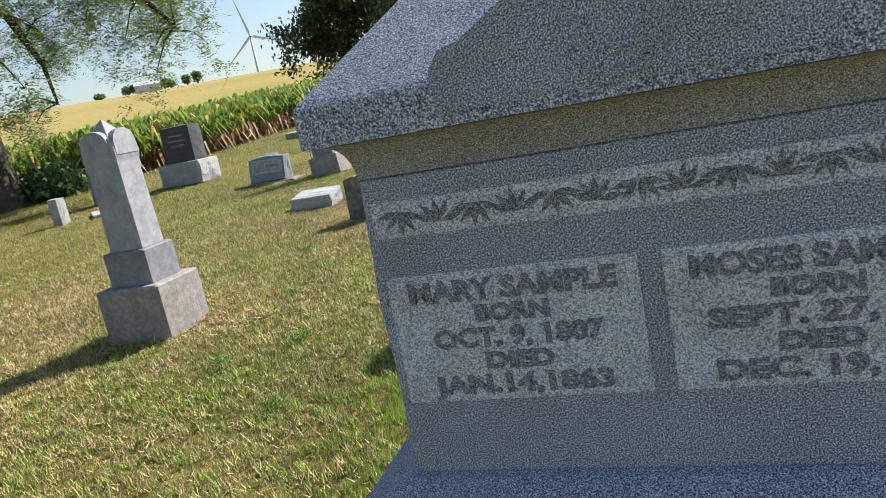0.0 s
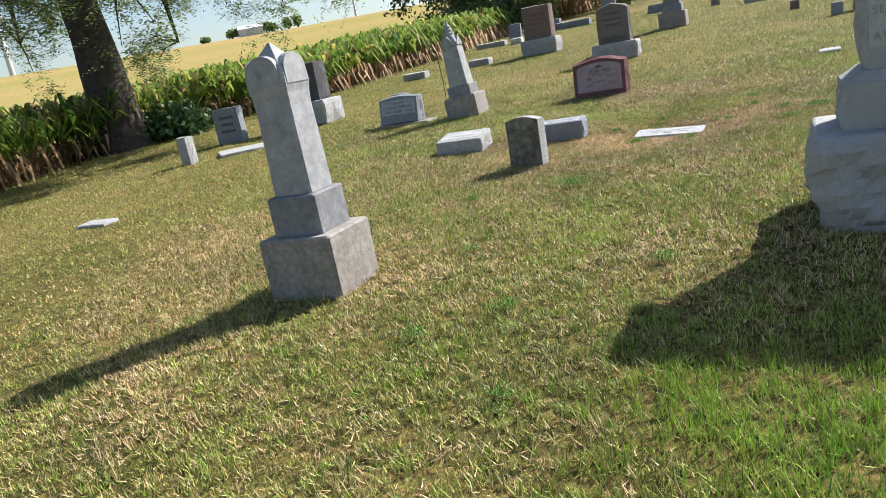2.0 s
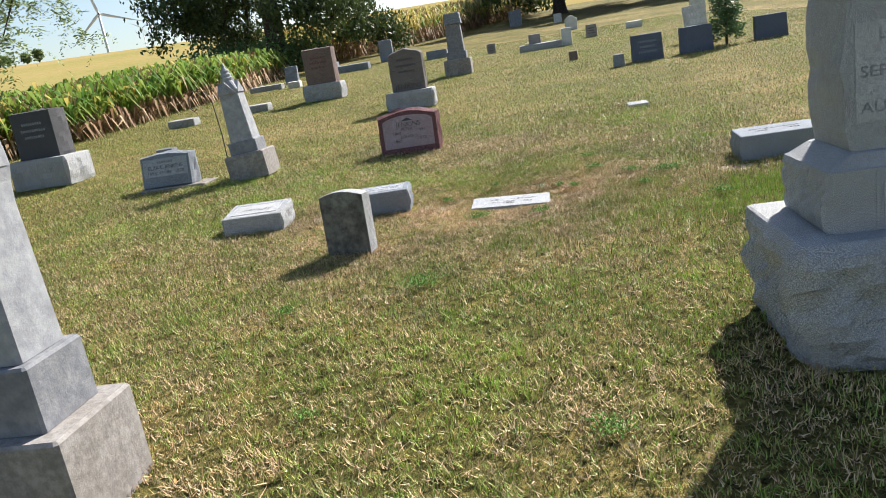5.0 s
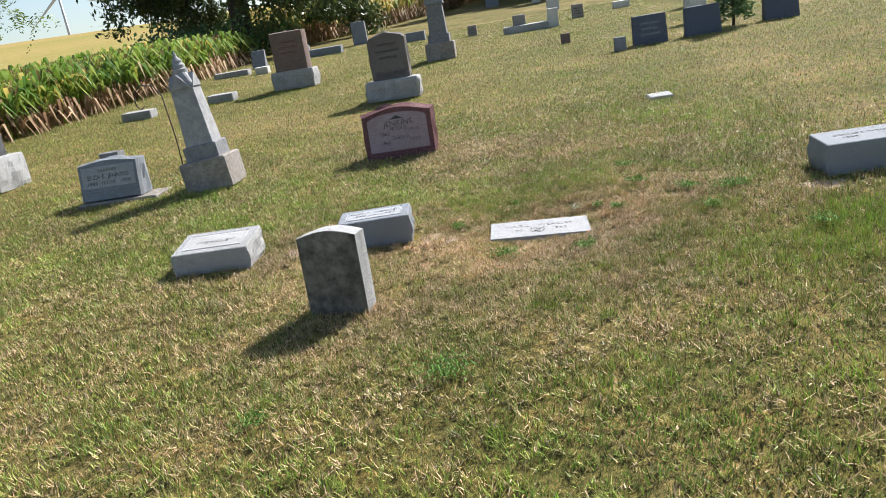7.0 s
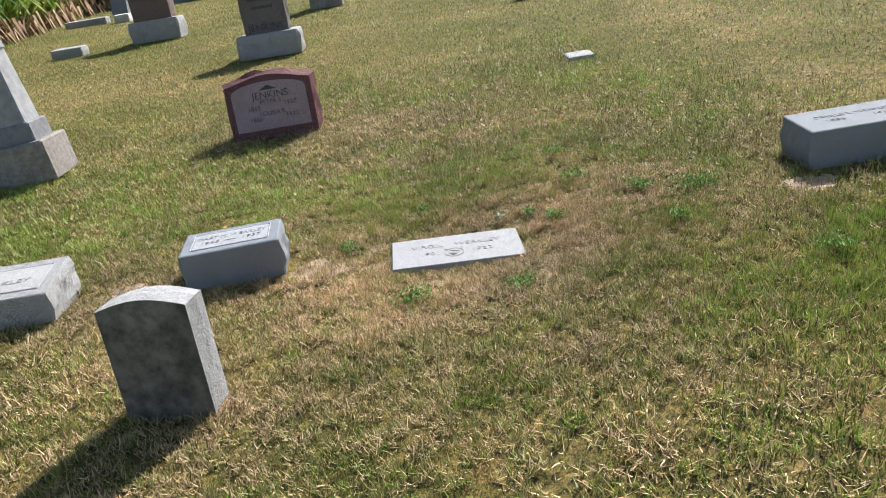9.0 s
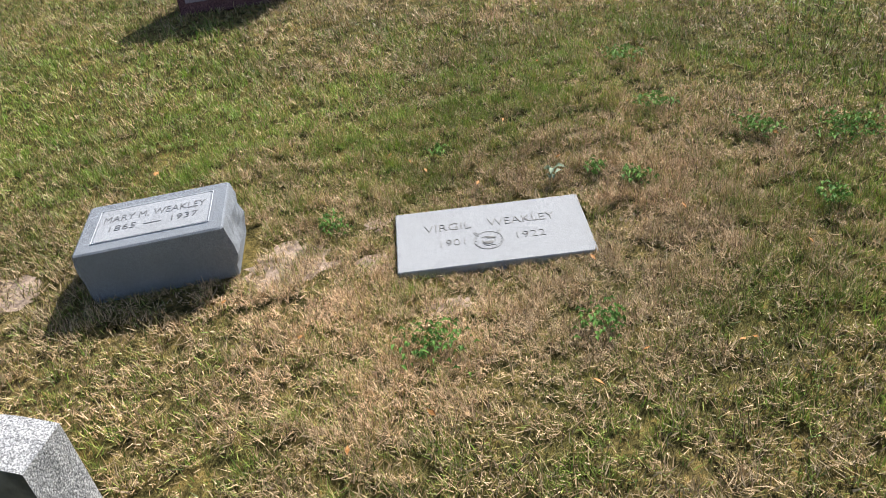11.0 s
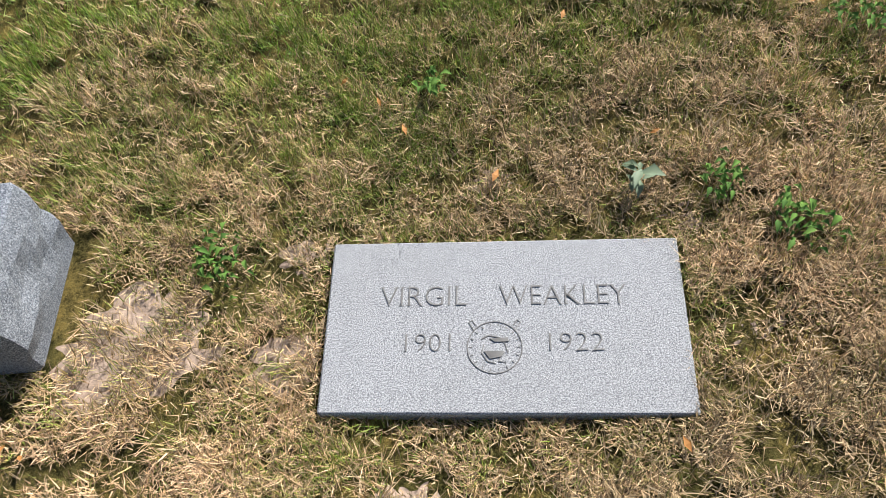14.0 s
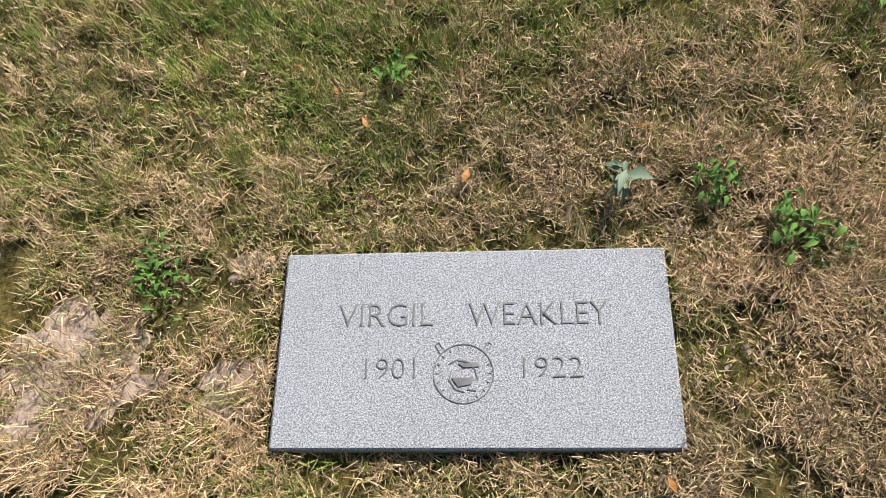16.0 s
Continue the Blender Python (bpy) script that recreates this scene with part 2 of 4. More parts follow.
def rock(w, d, h, z=0.0, amp=0.03, k=14, rows=7, seed=0.0, margin=0.012, rough_front=True, inset=0.0):
    """A rock-faced block: broken sides between straight margins."""
    bm = bmesh.new()
    rings = []
    for j in range(rows + 1):
        f = j / rows
        base = ring(w - inset * (1 - f) * 2, d - inset * (1 - f) * 2, z + h * f, k, margin)
        edge = math.sin(math.pi * min(1.0, max(0.0, f))) ** 0.5
        out = []
        for x, y, zz in base:
            nv = noise.fractal(Vector((x * 5 + seed, y * 5, zz * 6)), 0.7, 2.2, 5) * 0.75 + 0.5
            a = amp * edge * nv
            if not rough_front and y < -d / 2 + 0.001:
                a = 0
            dirv = Vector((x / w, y / d, 0))
            if abs(dirv.x) > abs(dirv.y):
                out.append((x + math.copysign(a, x), y, zz))
            else:
                out.append((x, y + math.copysign(a, y), zz))
        rings.append(out)
    rings.append(ring(w - 2 * margin, d - 2 * margin, z + h + margin * 0.5, k, margin))
    return loft(bm, rings)


def slab(profile, d, batter=0.0, rough=0.0, seed=0.0, bev=0.006):
    """An upright slab from an outline (x, z), front at -d/2, the front leaning back by batter; rough: broken edges."""
    bm = bmesh.new()
    cuts = 5 if rough else 1
    outline = []
    n = len(profile)
    for i in range(n):
        (x0, z0), (x1, z1) = profile[i], profile[(i + 1) % n]
        m = max(1, int(math.hypot(x1 - x0, z1 - z0) / 0.06)) if rough else 1
        for j in range(m):
            outline.append((x0 + (x1 - x0) * j / m, z0 + (z1 - z0) * j / m))
    cx = sum(p[0] for p in outline) / len(outline)
    cz = sum(p[1] for p in outline) / len(outline)
    rings = []
    for i in range(cuts + 3):
        if i == 0:
            yy, s = 0.0, bev
        elif i == cuts + 2:
            yy, s = 1.0, bev
        else:
            yy, s = (i - 1) / cuts * 0.98 + 0.01, 0.0
        row = []
        for x, z in outline:
            rr = Vector((x - cx, 0, z - cz)).normalized()
            a = -s
            if rough and 0.02 < yy < 0.99 and z > 0.02:
                a += rough * (0.5 + noise.fractal(Vector((x * 9 + seed, yy * 4, z * 9)), 0.8, 2.0, 3) * 0.7) * math.sin(math.pi * yy)
            yf = -d / 2 + batter * z
            row.append((x + rr.x * a, yf + (d / 2 - yf) * yy, z + rr.z * a))
        rings.append(row)
    return loft(bm, rings)


def text(body, size, mat, parent, at, rx=90.0, width=None, label="", bold=0.0, basis=None, serif=False):
    """Lettering on a face, each letter a part: at is its middle; it stands out by 2 mm. serif: short bars at the stems' ends."""
    cu = bpy.data.curves.new("lettering", "FONT")
    cu.body, cu.size, cu.align_x, cu.align_y, cu.extrude, cu.resolution_u = body, size, "CENTER", "CENTER", 0.0012, 3
    cu.offset = bold
    tmp = bpy.data.objects.new("lettering", cu)
    me = bpy.data.meshes.new_from_object(tmp)
    bpy.data.objects.remove(tmp)
    co = [v.co.copy() for v in me.vertices]
    s = width / (max(c.x for c in co) - min(c.x for c in co)) if width else 1.0
    root = list(range(len(co)))

    def find(i):
        while root[i] != i:
            root[i] = root[root[i]]
            i = root[i]
        return i

    for e in me.edges:
        root[find(e.vertices[0])] = find(e.vertices[1])
    # coincident points of one glyph belong together
    seen = {}
    for i, c in enumerate(co):
        k = (round(c.x, 5), round(c.y, 5))
        root[find(i)] = find(seen.setdefault(k, i))
    groups = {}
    for p in me.polygons:
        groups.setdefault(find(p.vertices[0]), []).append(tuple(p.vertices))
    m4 = basis if basis is not None else pose(*at, rx, 0, 0)
    chars = [c for c in body if c != " "]
    cap = max(c.y for c in co)
    foot = min(c.y for c in co)
    order = sorted(groups.values(), key=lambda g: min(co[i].x for f in g for i in f))
    for k, faces in enumerate(order):
        ids = sorted({i for f in faces for i in f})
        at_ = {i: j for j, i in enumerate(ids)}
        vs = [(co[i].x * s, co[i].y, co[i].z) for i in ids]
        fs = [tuple(at_[i] for i in f) for f in faces]
        ch = chars[k] if len(order) == len(chars) else "."
        if serif and ch in "VIRLWEAKYMF14":
            t = size * 0.014
            for end, sign in ((foot, 1), (cap, -1)):
                if ch in "14A" and sign < 0:
                    continue
                xs = sorted(v[0] for v in vs if abs(v[1] - end) < size * 0.02)
                runs = []
                for x in xs:
                    if runs and x - runs[-1][1] < size * 0.13:
                        runs[-1][1] = x
                    else:
                        runs.append([x, x])
                for x0, x1 in runs:
                    x0, x1, y1 = x0 - size * 0.05, x1 + size * 0.05, end + sign * t
                    n = len(vs)
                    vs += [(x0, end, 0.0011), (x1, end, 0.0011), (x1, y1, 0.0011), (x0, y1, 0.0011)]
                    fs.append((n, n + 1, n + 2, n + 3) if sign > 0 else (n + 3, n + 2, n + 1, n))
        lm = bpy.data.meshes.new("letter")
        lm.from_pydata(vs, [], fs)
        lm.materials.append(mat)
        ob = new("letter", lm)
        ob.parent = parent
        ob.matrix_basis = m4
    bpy.data.meshes.remove(me)


def bars(rows, mat, parent, y, batter=0.0, name="worn_lettering"):
    """Lettering too worn to read, as thin bars: rows of (x, z, w, h)."""
    bm = bmesh.new()
    for x, z, w, h in rows:
        k = max(1, int(w / (h * 0.9)))
        for i in range(k):
            cx = x - w / 2 + (i + 0.5) * w / k
            bw = w / k * 0.62
            r = [(cx - bw / 2, y + batter * (z - h / 2), z - h / 2), (cx + bw / 2, y + batter * (z - h / 2), z - h / 2), (cx + bw / 2, y + batter * (z + h / 2), z + h / 2), (cx - bw / 2, y + batter * (z + h / 2), z + h / 2)]
            loft(bm, [[(p[0], p[1] + 0.002, p[2]) for p in r], [(p[0], p[1] - 0.0015, p[2]) for p in r]])
    return tagged(part(name, bm, mat, parent), kind="stuff")


def panel(w, h, x, z, y, mat, parent, batter=0.0, arch=0.0, name="panel", label="", thick=0.004):
    pts = [(x - w / 2, z - h / 2), (x + w / 2, z - h / 2), (x + w / 2, z + h / 2 - arch)]
    if arch:
        pts += [(x + w / 2 * math.cos(a), z + h / 2 - arch + arch * math.sin(a)) for a in [math.pi * i / 12 for i in range(1, 12)]]
    pts += [(x - w / 2, z + h / 2 - arch)]
    bm = bmesh.new()
    loft(bm, [[(px, y + batter * pz + 0.003, pz) for px, pz in pts], [(px, y + batter * pz - thick, pz) for px, pz in pts]])
    return part(name, bm, mat, parent, label)


def tube(bm, pts, radii, sides=7):
    prev = None
    for i, (p, r) in enumerate(zip(pts, radii)):
        p = Vector(p)
        t = (Vector(pts[min(i + 1, len(pts) - 1)]) - Vector(pts[max(i - 1, 0)])).normalized()
        a = t.orthogonal().normalized() if prev is None else (prev - t * prev.dot(t)).normalized()
        prev = a
        b = t.cross(a)
        row = [bm.verts.new(p + (a * math.cos(q) + b * math.sin(q)) * r) for q in [2 * math.pi * j / sides for j in range(sides)]]
        if i:
            for j in range(sides):
                bm.faces.new((last[j], last[(j + 1) % sides], row[(j + 1) % sides], row[j]))
        last = row
    bm.faces.new(last)


def from_arrays(name, verts, faces, mats, idx=None, parent=None, smooth=False):
    """A mesh from numpy arrays: verts n x 3, faces m x k."""
    me = bpy.data.meshes.new(name)
    k = faces.shape[1]
    me.vertices.add(len(verts))
    me.vertices.foreach_set("co", verts.astype(np.float32).ravel())
    me.loops.add(faces.size)
    me.loops.foreach_set("vertex_index", faces.astype(np.int32).ravel())
    me.polygons.add(len(faces))
    me.polygons.foreach_set("loop_start", np.arange(0, faces.size, k, dtype=np.int32))
    for m in mats:
        me.materials.append(m)
    if idx is not None:
        me.polygons.foreach_set("material_index", idx.astype(np.int32))
    me.update(calc_edges=True)
    ob = new(name, me)
    if parent is not None:
        ob.parent = parent
    return ob


# ---- ground ----
def make_ground():
    steps = [0.0]
    s = 0.2
    while steps[-1] < 4200:
        steps.append(steps[-1] + s)
        if steps[-1] > 14:
            s *= 1.09
    xs = [-v for v in steps[:0:-1]] + steps
    n = len(xs)
    verts, faces, idx = [], [], []
    for y in xs:
        for x in xs:
            z = land(x, y) - 0.018
            if math.hypot(x, y) < 40:
                z += noise.noise(Vector((x * 0.9, y * 0.9, 3))) * 0.003
            verts.append((x, y, z))
    for j in range(n - 1):
        for i in range(n - 1):
            faces.append((j * n + i, j * n + i + 1, (j + 1) * n + i + 1, (j + 1) * n + i))
            cx, cy = (xs[i] + xs[i + 1]) / 2, (xs[j] + xs[j + 1]) / 2
            idx.append(1 if (cy > 62 or (cx < -12 and cy > 9) or math.hypot(cx, cy) > 75) else 0)
    g = from_arrays("ground", np.array(verts), np.array(faces), [LAWN, FIELD], np.array(idx))
    for p in g.data.polygons:
        p.use_smooth = True
    tagged(g, "mown half-dry lawn on a slope, ripe fields beyond", "ground", kind="structure")


make_ground()


# ---- monuments ----
def monument(name, x, y, z, sizes, mats, label, words, cap):
    """A family monument: rock base, second base with a wash, die with inscribed panels, eaves and hipped cap.
    z: heights of base top, second base top, wash top, die top; sizes: width and depth of base, second base, die; cap: the rise of the hipped cap."""
    stone, pan, letter, cove = mats
    g = land(x, y)
    m = thing(name, x, y, YAW, label, "grave monument", "family monuments")
    zb, zm, zw, zd = (v - g for v in z)
    (bw, bd), (mw, md), (dw, dd) = sizes
    part("base", rock(bw, bd, zb + 0.1, -0.1, 0.075, 40, 16, x, inset=0.05), stone, m, "rock-faced granite base")
    part("second_base", rock(mw, md, zm - zb, zb, 0.05, 26, 10, x + 5, rough_front=False), stone, m)
    bm = bmesh.new()
    loft(bm, [ring(mw - 0.02, md - 0.02, zm + 0.004, 1, 0.01), ring(dw + 0.04, dd + 0.04, zw - 0.004, 1, 0.01), ring(dw + 0.01, dd + 0.01, zw, 1, 0.01)])
    part("wash", bm, stone, m)
    bm = rock(dw, dd, zd - zw, zw, 0.014 if words else 0.04, 22, 8, x + 9, rough_front=False)
    part("die", bm, stone, m)
    f = -dd / 2
    # frieze band and two inscription panels
    pw = dw / 2 - 0.022
    if words:
        panel(dw - 0.03, 0.064, 0, zd - 0.072, f, pan, m, name="frieze")
        rr = random.Random(4)
        bm = bmesh.new()
        k, zc = 13, zd - 0.072
        for i in range(k):
            cx = -dw / 2 + 0.035 + (i + 0.5) * (dw - 0.07) / k
            up = 1 if i % 2 else -1
            # a spray of pointed leaves, by turns upright and hanging
            for q in range(5):
                a = math.radians(90 * up + (q - 2) * 38 + rr.uniform(-8, 8))
                ln = 0.042 if q in (1, 2, 3) else 0.046
                ex, ez = cx + math.cos(a) * ln, min(zc + 0.028, max(zc - 0.028, zc - up * 0.012 + math.sin(a) * ln))
                mx, mz = (cx + ex) / 2, (zc - up * 0.012 + ez) / 2
                nx, nz = -math.sin(a) * 0.0062, math.cos(a) * 0.0062
                leaf = [(cx, zc - up * 0.012), (mx + nx, mz + nz), (ex, ez), (mx - nx, mz - nz)]
                loft(bm, [[(px, f + 0.001, pz) for px, pz in leaf], [(px, f - 0.0065, pz) for px, pz in leaf]])
        tagged(part("leaf_carving", bm, letter, m), kind="stuff")
    ph = 0.238 if words else 0.2
    pz = zw + (0.14 if words else 0.11) + ph / 2 if words else zd - 0.5
    if not words:
        ph, pz = 0.34, zw + 0.10 + 0.17
    for side in (-1, 1):
        panel(pw - 0.014, ph, side * (pw / 2 + 0.012), pz, f, pan, m, name="inscription_panel")
    lines = words or (("", ""), ("", ""))
    if words:
        for side, col in zip((-1, 1), words):
            cx = side * (pw / 2 + 0.012)
            for j, (w, s, wd) in enumerate(col):
                text(w, s, letter, m, (cx, f - 0.005, pz + ph / 2 - 0.036 - j * 0.0435), width=wd, bold=0.0022)
    else:
        for side in (-1, 1):
            cx = side * (pw / 2 + 0.012)
            if side < 0:
                for j, (w, wd) in enumerate((("LAMBERT", 0.26), ("BORN", 0.14), ("SEPT. 12, 1828", 0.38), ("DIED", 0.12), ("AUG. 23, 1905", 0.38))):
                    text(w, 0.055, letter, m, (cx, f - 0.005, pz + ph / 2 - 0.045 - j * 0.062), width=wd)
                continue
            bars([(cx, pz + ph / 2 - 0.04 - j * 0.062, wd, 0.036) for j, wd in enumerate((0.36, 0.38, 0.14, 0.36, 0.12, 0.36))], stone, m, f - 0.004)
        # sunk name panel on the second base
        fm = -md / 2
        panel(mw - 0.36, 0.15, 0, zb + 0.105, fm, pan, m, name="name_panel")
        text("LAMBERT", 0.15, letter, m, (0, fm - 0.005, zb + 0.105), width=mw - 0.44)
        for xx in (-mw / 2 + 0.16, mw / 2 - 0.16):
            part("pilaster_edge", loft(bmesh.new(), [ring(0.012, 0.008, zb + 0.01, 1, 0.001, xx, fm), ring(0.012, 0.008, zm - 0.01, 1, 0.001, xx, fm)]), stone, m)
    # cove and eaves
    ov = 0.0625
    bm = bmesh.new()
    rings = []
    for i in range(7):
        a = i / 6
        o = ov * 0.62 * (1 - math.cos(a * math.pi / 2)) * 2
        rings.append(ring(dw + o, dd + o, zd + 0.004 + 0.066 * math.sin(a * math.pi / 2) * 1.0, 1, 0.006))
    loft(bm, rings)
    part("cove", bm, cove, m, "cove moulding under the cornice with greenish lichen")
    ew, ed = dw + 2 * ov, dd + 2 * ov
    ze = zd + 0.072
    part("cornice", block(ew, ed, 0.075, ze, 0.008), stone, m)
    bm = bmesh.new()
    loft(bm, [ring(ew - 0.016, ed - 0.016, ze + 0.075, 1, 0.005), ring(ew - 0.5, ed - 0.56, ze + 0.075 + cap, 1, 0.005), ring(ew - 0.52, ed - 0.58, ze + 0.08 + cap, 1, 0.002)])
    part("hipped_cap", bm, stone, m)
    if not words:
        return m
    # front gable with a round wreath
    gw = 0.564
    f2 = -ed / 2
    z0 = ze + 0.02
    prof = [(-gw / 2, z0), (gw / 2, z0), (gw / 2, z0 + 0.068), (gw / 2 - 0.019, z0 + 0.094), (gw / 2 - 0.05, z0 + 0.101), (0.05, z0 + 0.205), (0.0, z0 + 0.222), (-0.05, z0 + 0.205), (-gw / 2 + 0.05, z0 + 0.101), (-gw / 2 + 0.019, z0 + 0.094), (-gw / 2, z0 + 0.068)]
    bm = bmesh.new()
    loft(bm, [[(px, f2 - 0.004, pz) for px, pz in prof], [(px, f2 + 0.2, pz) for px, pz in prof]])
    part("gable", bm, stone, m)
    bm = bmesh.new()
    for rad, th in ((0.082, 0.004), (0.07, 0.0025), (0.045, 0.005)):
        pts = [(rad * math.cos(a), f2 - 0.004, z0 + 0.092 + rad * math.sin(a)) for a in [2 * math.pi * i / 40 for i in range(41)]]
        tube(bm, pts, [th] * 41, 5)
    part("wreath", bm, stone, m)
    return m


U = ACROSS
c1 = Vector((0, 1.225, 0)) + U * 0.285 + BACK * 0.25
monument("family_monument", c1.x, c1.y, (0.45, 0.735, 0.782, 1.335), ((1.42, 0.92), (1.16, 0.7), (0.936, 0.5)), (GREY, GREY_PANEL, GREY_LETTER, COVE),
         "speckled grey granite family monument with inscribed panels and cornice",
         ((("MARY SAMPLE", 0.05, 0.36), ("BORN", 0.04, 0.13), ("OCT. 9, 1807", 0.045, 0.3), ("DIED", 0.04, 0.12), ("JAN.14,1863", 0.045, 0.32)),
          (("MOSES SAMPLE", 0.05, 0.36), ("BORN", 0.04, 0.13), ("SEPT. 27, 18", 0.045, 0.32), ("DIED", 0.04, 0.12), ("DEC. 19, 18", 0.045, 0.31))), 0.235)
c2 = Vector((0.84, 4.565, 0)) + U * 0.386 + BACK * 0.24
monument("family_monument", c2.x, c2.y, (0.735, 0.965, 1.02, 1.6), ((1.37, 0.72), (1.1, 0.5), (0.9, 0.37)), (PALE, PALE_PANEL, PALE_LETTER, PALE),
         "pale weathered granite family monument on a rock-faced base", None, 0.06)


def marble_spire():
    x, y = -2.19, 4.86
    m = thing("spire_monument", x, y, YAW, "weathered grey-white marble spire monument with gabled top", "grave monument", lean=(0, -0.8), sink=0.03)
    part("base", block(0.5, 0.45, 0.37, 0, 0.012), SANDY, m, "sandy stone base block")
    part("plinth", block(0.335, 0.31, 0.23, 0.372, 0.01), MARBLE_DARK, m)
    bm = bmesh.new()
    hs = [(0.604, 0.262, 0.24), (1.1, 0.242, 0.225), (1.17, 0.25, 0.235), (1.22, 0.268, 0.25), (1.28, 0.262, 0.245), (1.33, 0.235, 0.22)]
    loft(bm, [ring(w, d, z, 1, 0.012) for z, w, d in hs])
    part("shaft", bm, MARBLE, m)
    # a rounded gable on each face and a pyramid between
    for i in range(4):
        bm = bmesh.new()
        half, out = (0.105, 0.1285) if i % 2 == 0 else (0.1, 0.1365)
        arc = [(half * math.cos(a), 1.3 + 0.085 * math.sin(a)) for a in [math.pi * j / 10 for j in range(11)]]
        prof = [(half, 1.22)] + arc + [(-half, 1.22)]
        q = Matrix.Rotation(math.pi / 2 * i, 4, "Z")
        loft(bm, [[q @ Vector((px, -out, pz)) for px, pz in prof], [q @ Vector((px * 0.9, -out + 0.05, pz)) for px, pz in prof]])
        part("gable", bm, MARBLE, m)
    bm = bmesh.new()
    loft(bm, [ring(0.25, 0.235, 1.3, 1, 0.004), ring(0.012, 0.012, 1.455, 1, 0.001)])
    part("pyramid", bm, MARBLE, m)


marble_spire()


def finial_spire():
    m = thing("spire_monument", -1.83, 11.04, YAW, "grey marble spire with turned finial on two blocks", "grave monument", lean=(0, -5.0), sink=0.02)
    part("base", block(0.46, 0.42, 0.29, 0, 0.012), SANDY, m)
    part("plinth", block(0.33, 0.3, 0.14, 0.29, 0.01), MARBLE_DARK, m)
    bm = bmesh.new()
    loft(bm, [ring(0.27, 0.25, 0.43, 1, 0.01), ring(0.22, 0.2, 0.95, 1, 0.01), ring(0.235, 0.21, 1.0, 1, 0.01), ring(0.1, 0.1, 1.12, 1, 0.02)])
    part("shaft", bm, MARBLE, m)
    for i in range(4):
        bm = bmesh.new()
        q = Matrix.Rotation(math.pi / 2 * i, 4, "Z")
        prof = [(-0.1, 0.96), (0.1, 0.96), (0, 1.09)]
        loft(bm, [[q @ Vector((px, -0.122, pz)) for px, pz in prof], [q @ Vector((px, -0.07, pz)) for px, pz in prof]])
        part("gable", bm, MARBLE, m)
    bm = bmesh.new()
    prof = [(0.07, 1.09), (0.075, 1.13), (0.055, 1.14), (0.06, 1.17), (0.045, 1.19), (0.048, 1.21), (0.02, 1.25), (0.014, 1.28), (0.004, 1.3)]
    loft(bm, [[(r * math.cos(a), r * math.sin(a), z) for a in [2 * math.pi * j / 14 for j in range(14)]] for r, z in prof])
    part("finial", bm, MARBLE, m, smooth=False)


finial_spire()


def iron_hook():
    x, y = -2.12, 11.15
    m = thing("plant_hanger", x, y, YAW, "thin rusty iron plant hanger with a hook", "hanger")
    bm = bmesh.new()
    pts = [(0, 0, -0.1), (0, 0, 0.5), (-0.03, 0, 0.9), (-0.1, 0, 1.0), (-0.22, 0, 1.02), (-0.3, 0, 0.95), (-0.3, 0, 0.84), (-0.26, 0, 0.8), (-0.22, 0, 0.83)]
    tube(bm, pts, [0.006] * len(pts), 6)
    part("rod", bm, IRON, m, smooth=True)


iron_hook()


def tablet():
    m = thing("tablet_headstone", -0.965, 7.22, -27, "small stained marble tablet headstone with a flat arched top", "headstone", lean=(-2, 0), sink=0.02)
    n = 8
    w, h = 0.315, 0.44
    prof = [(-w / 2, 0), (w / 2, 0)] + [(w / 2 - w * i / n, h - 0.03 + 0.03 * math.sin(math.pi * i / n)) for i in range(n + 1)]
    body = part("slab", slab(prof, 0.12, 0.0, 0.006, 2.0, 0.01), [MOSSY, PALE], m)
    for p in body.data.polygons:
        p.material_index = 0 if abs(p.normal.y) > 0.6 else 1
    bars([(0.0, 0.31 - 0.055 * j, 0.2 - 0.03 * (j % 2), 0.02) for j in range(4)], MOSSY, m, -0.0595)


tablet()


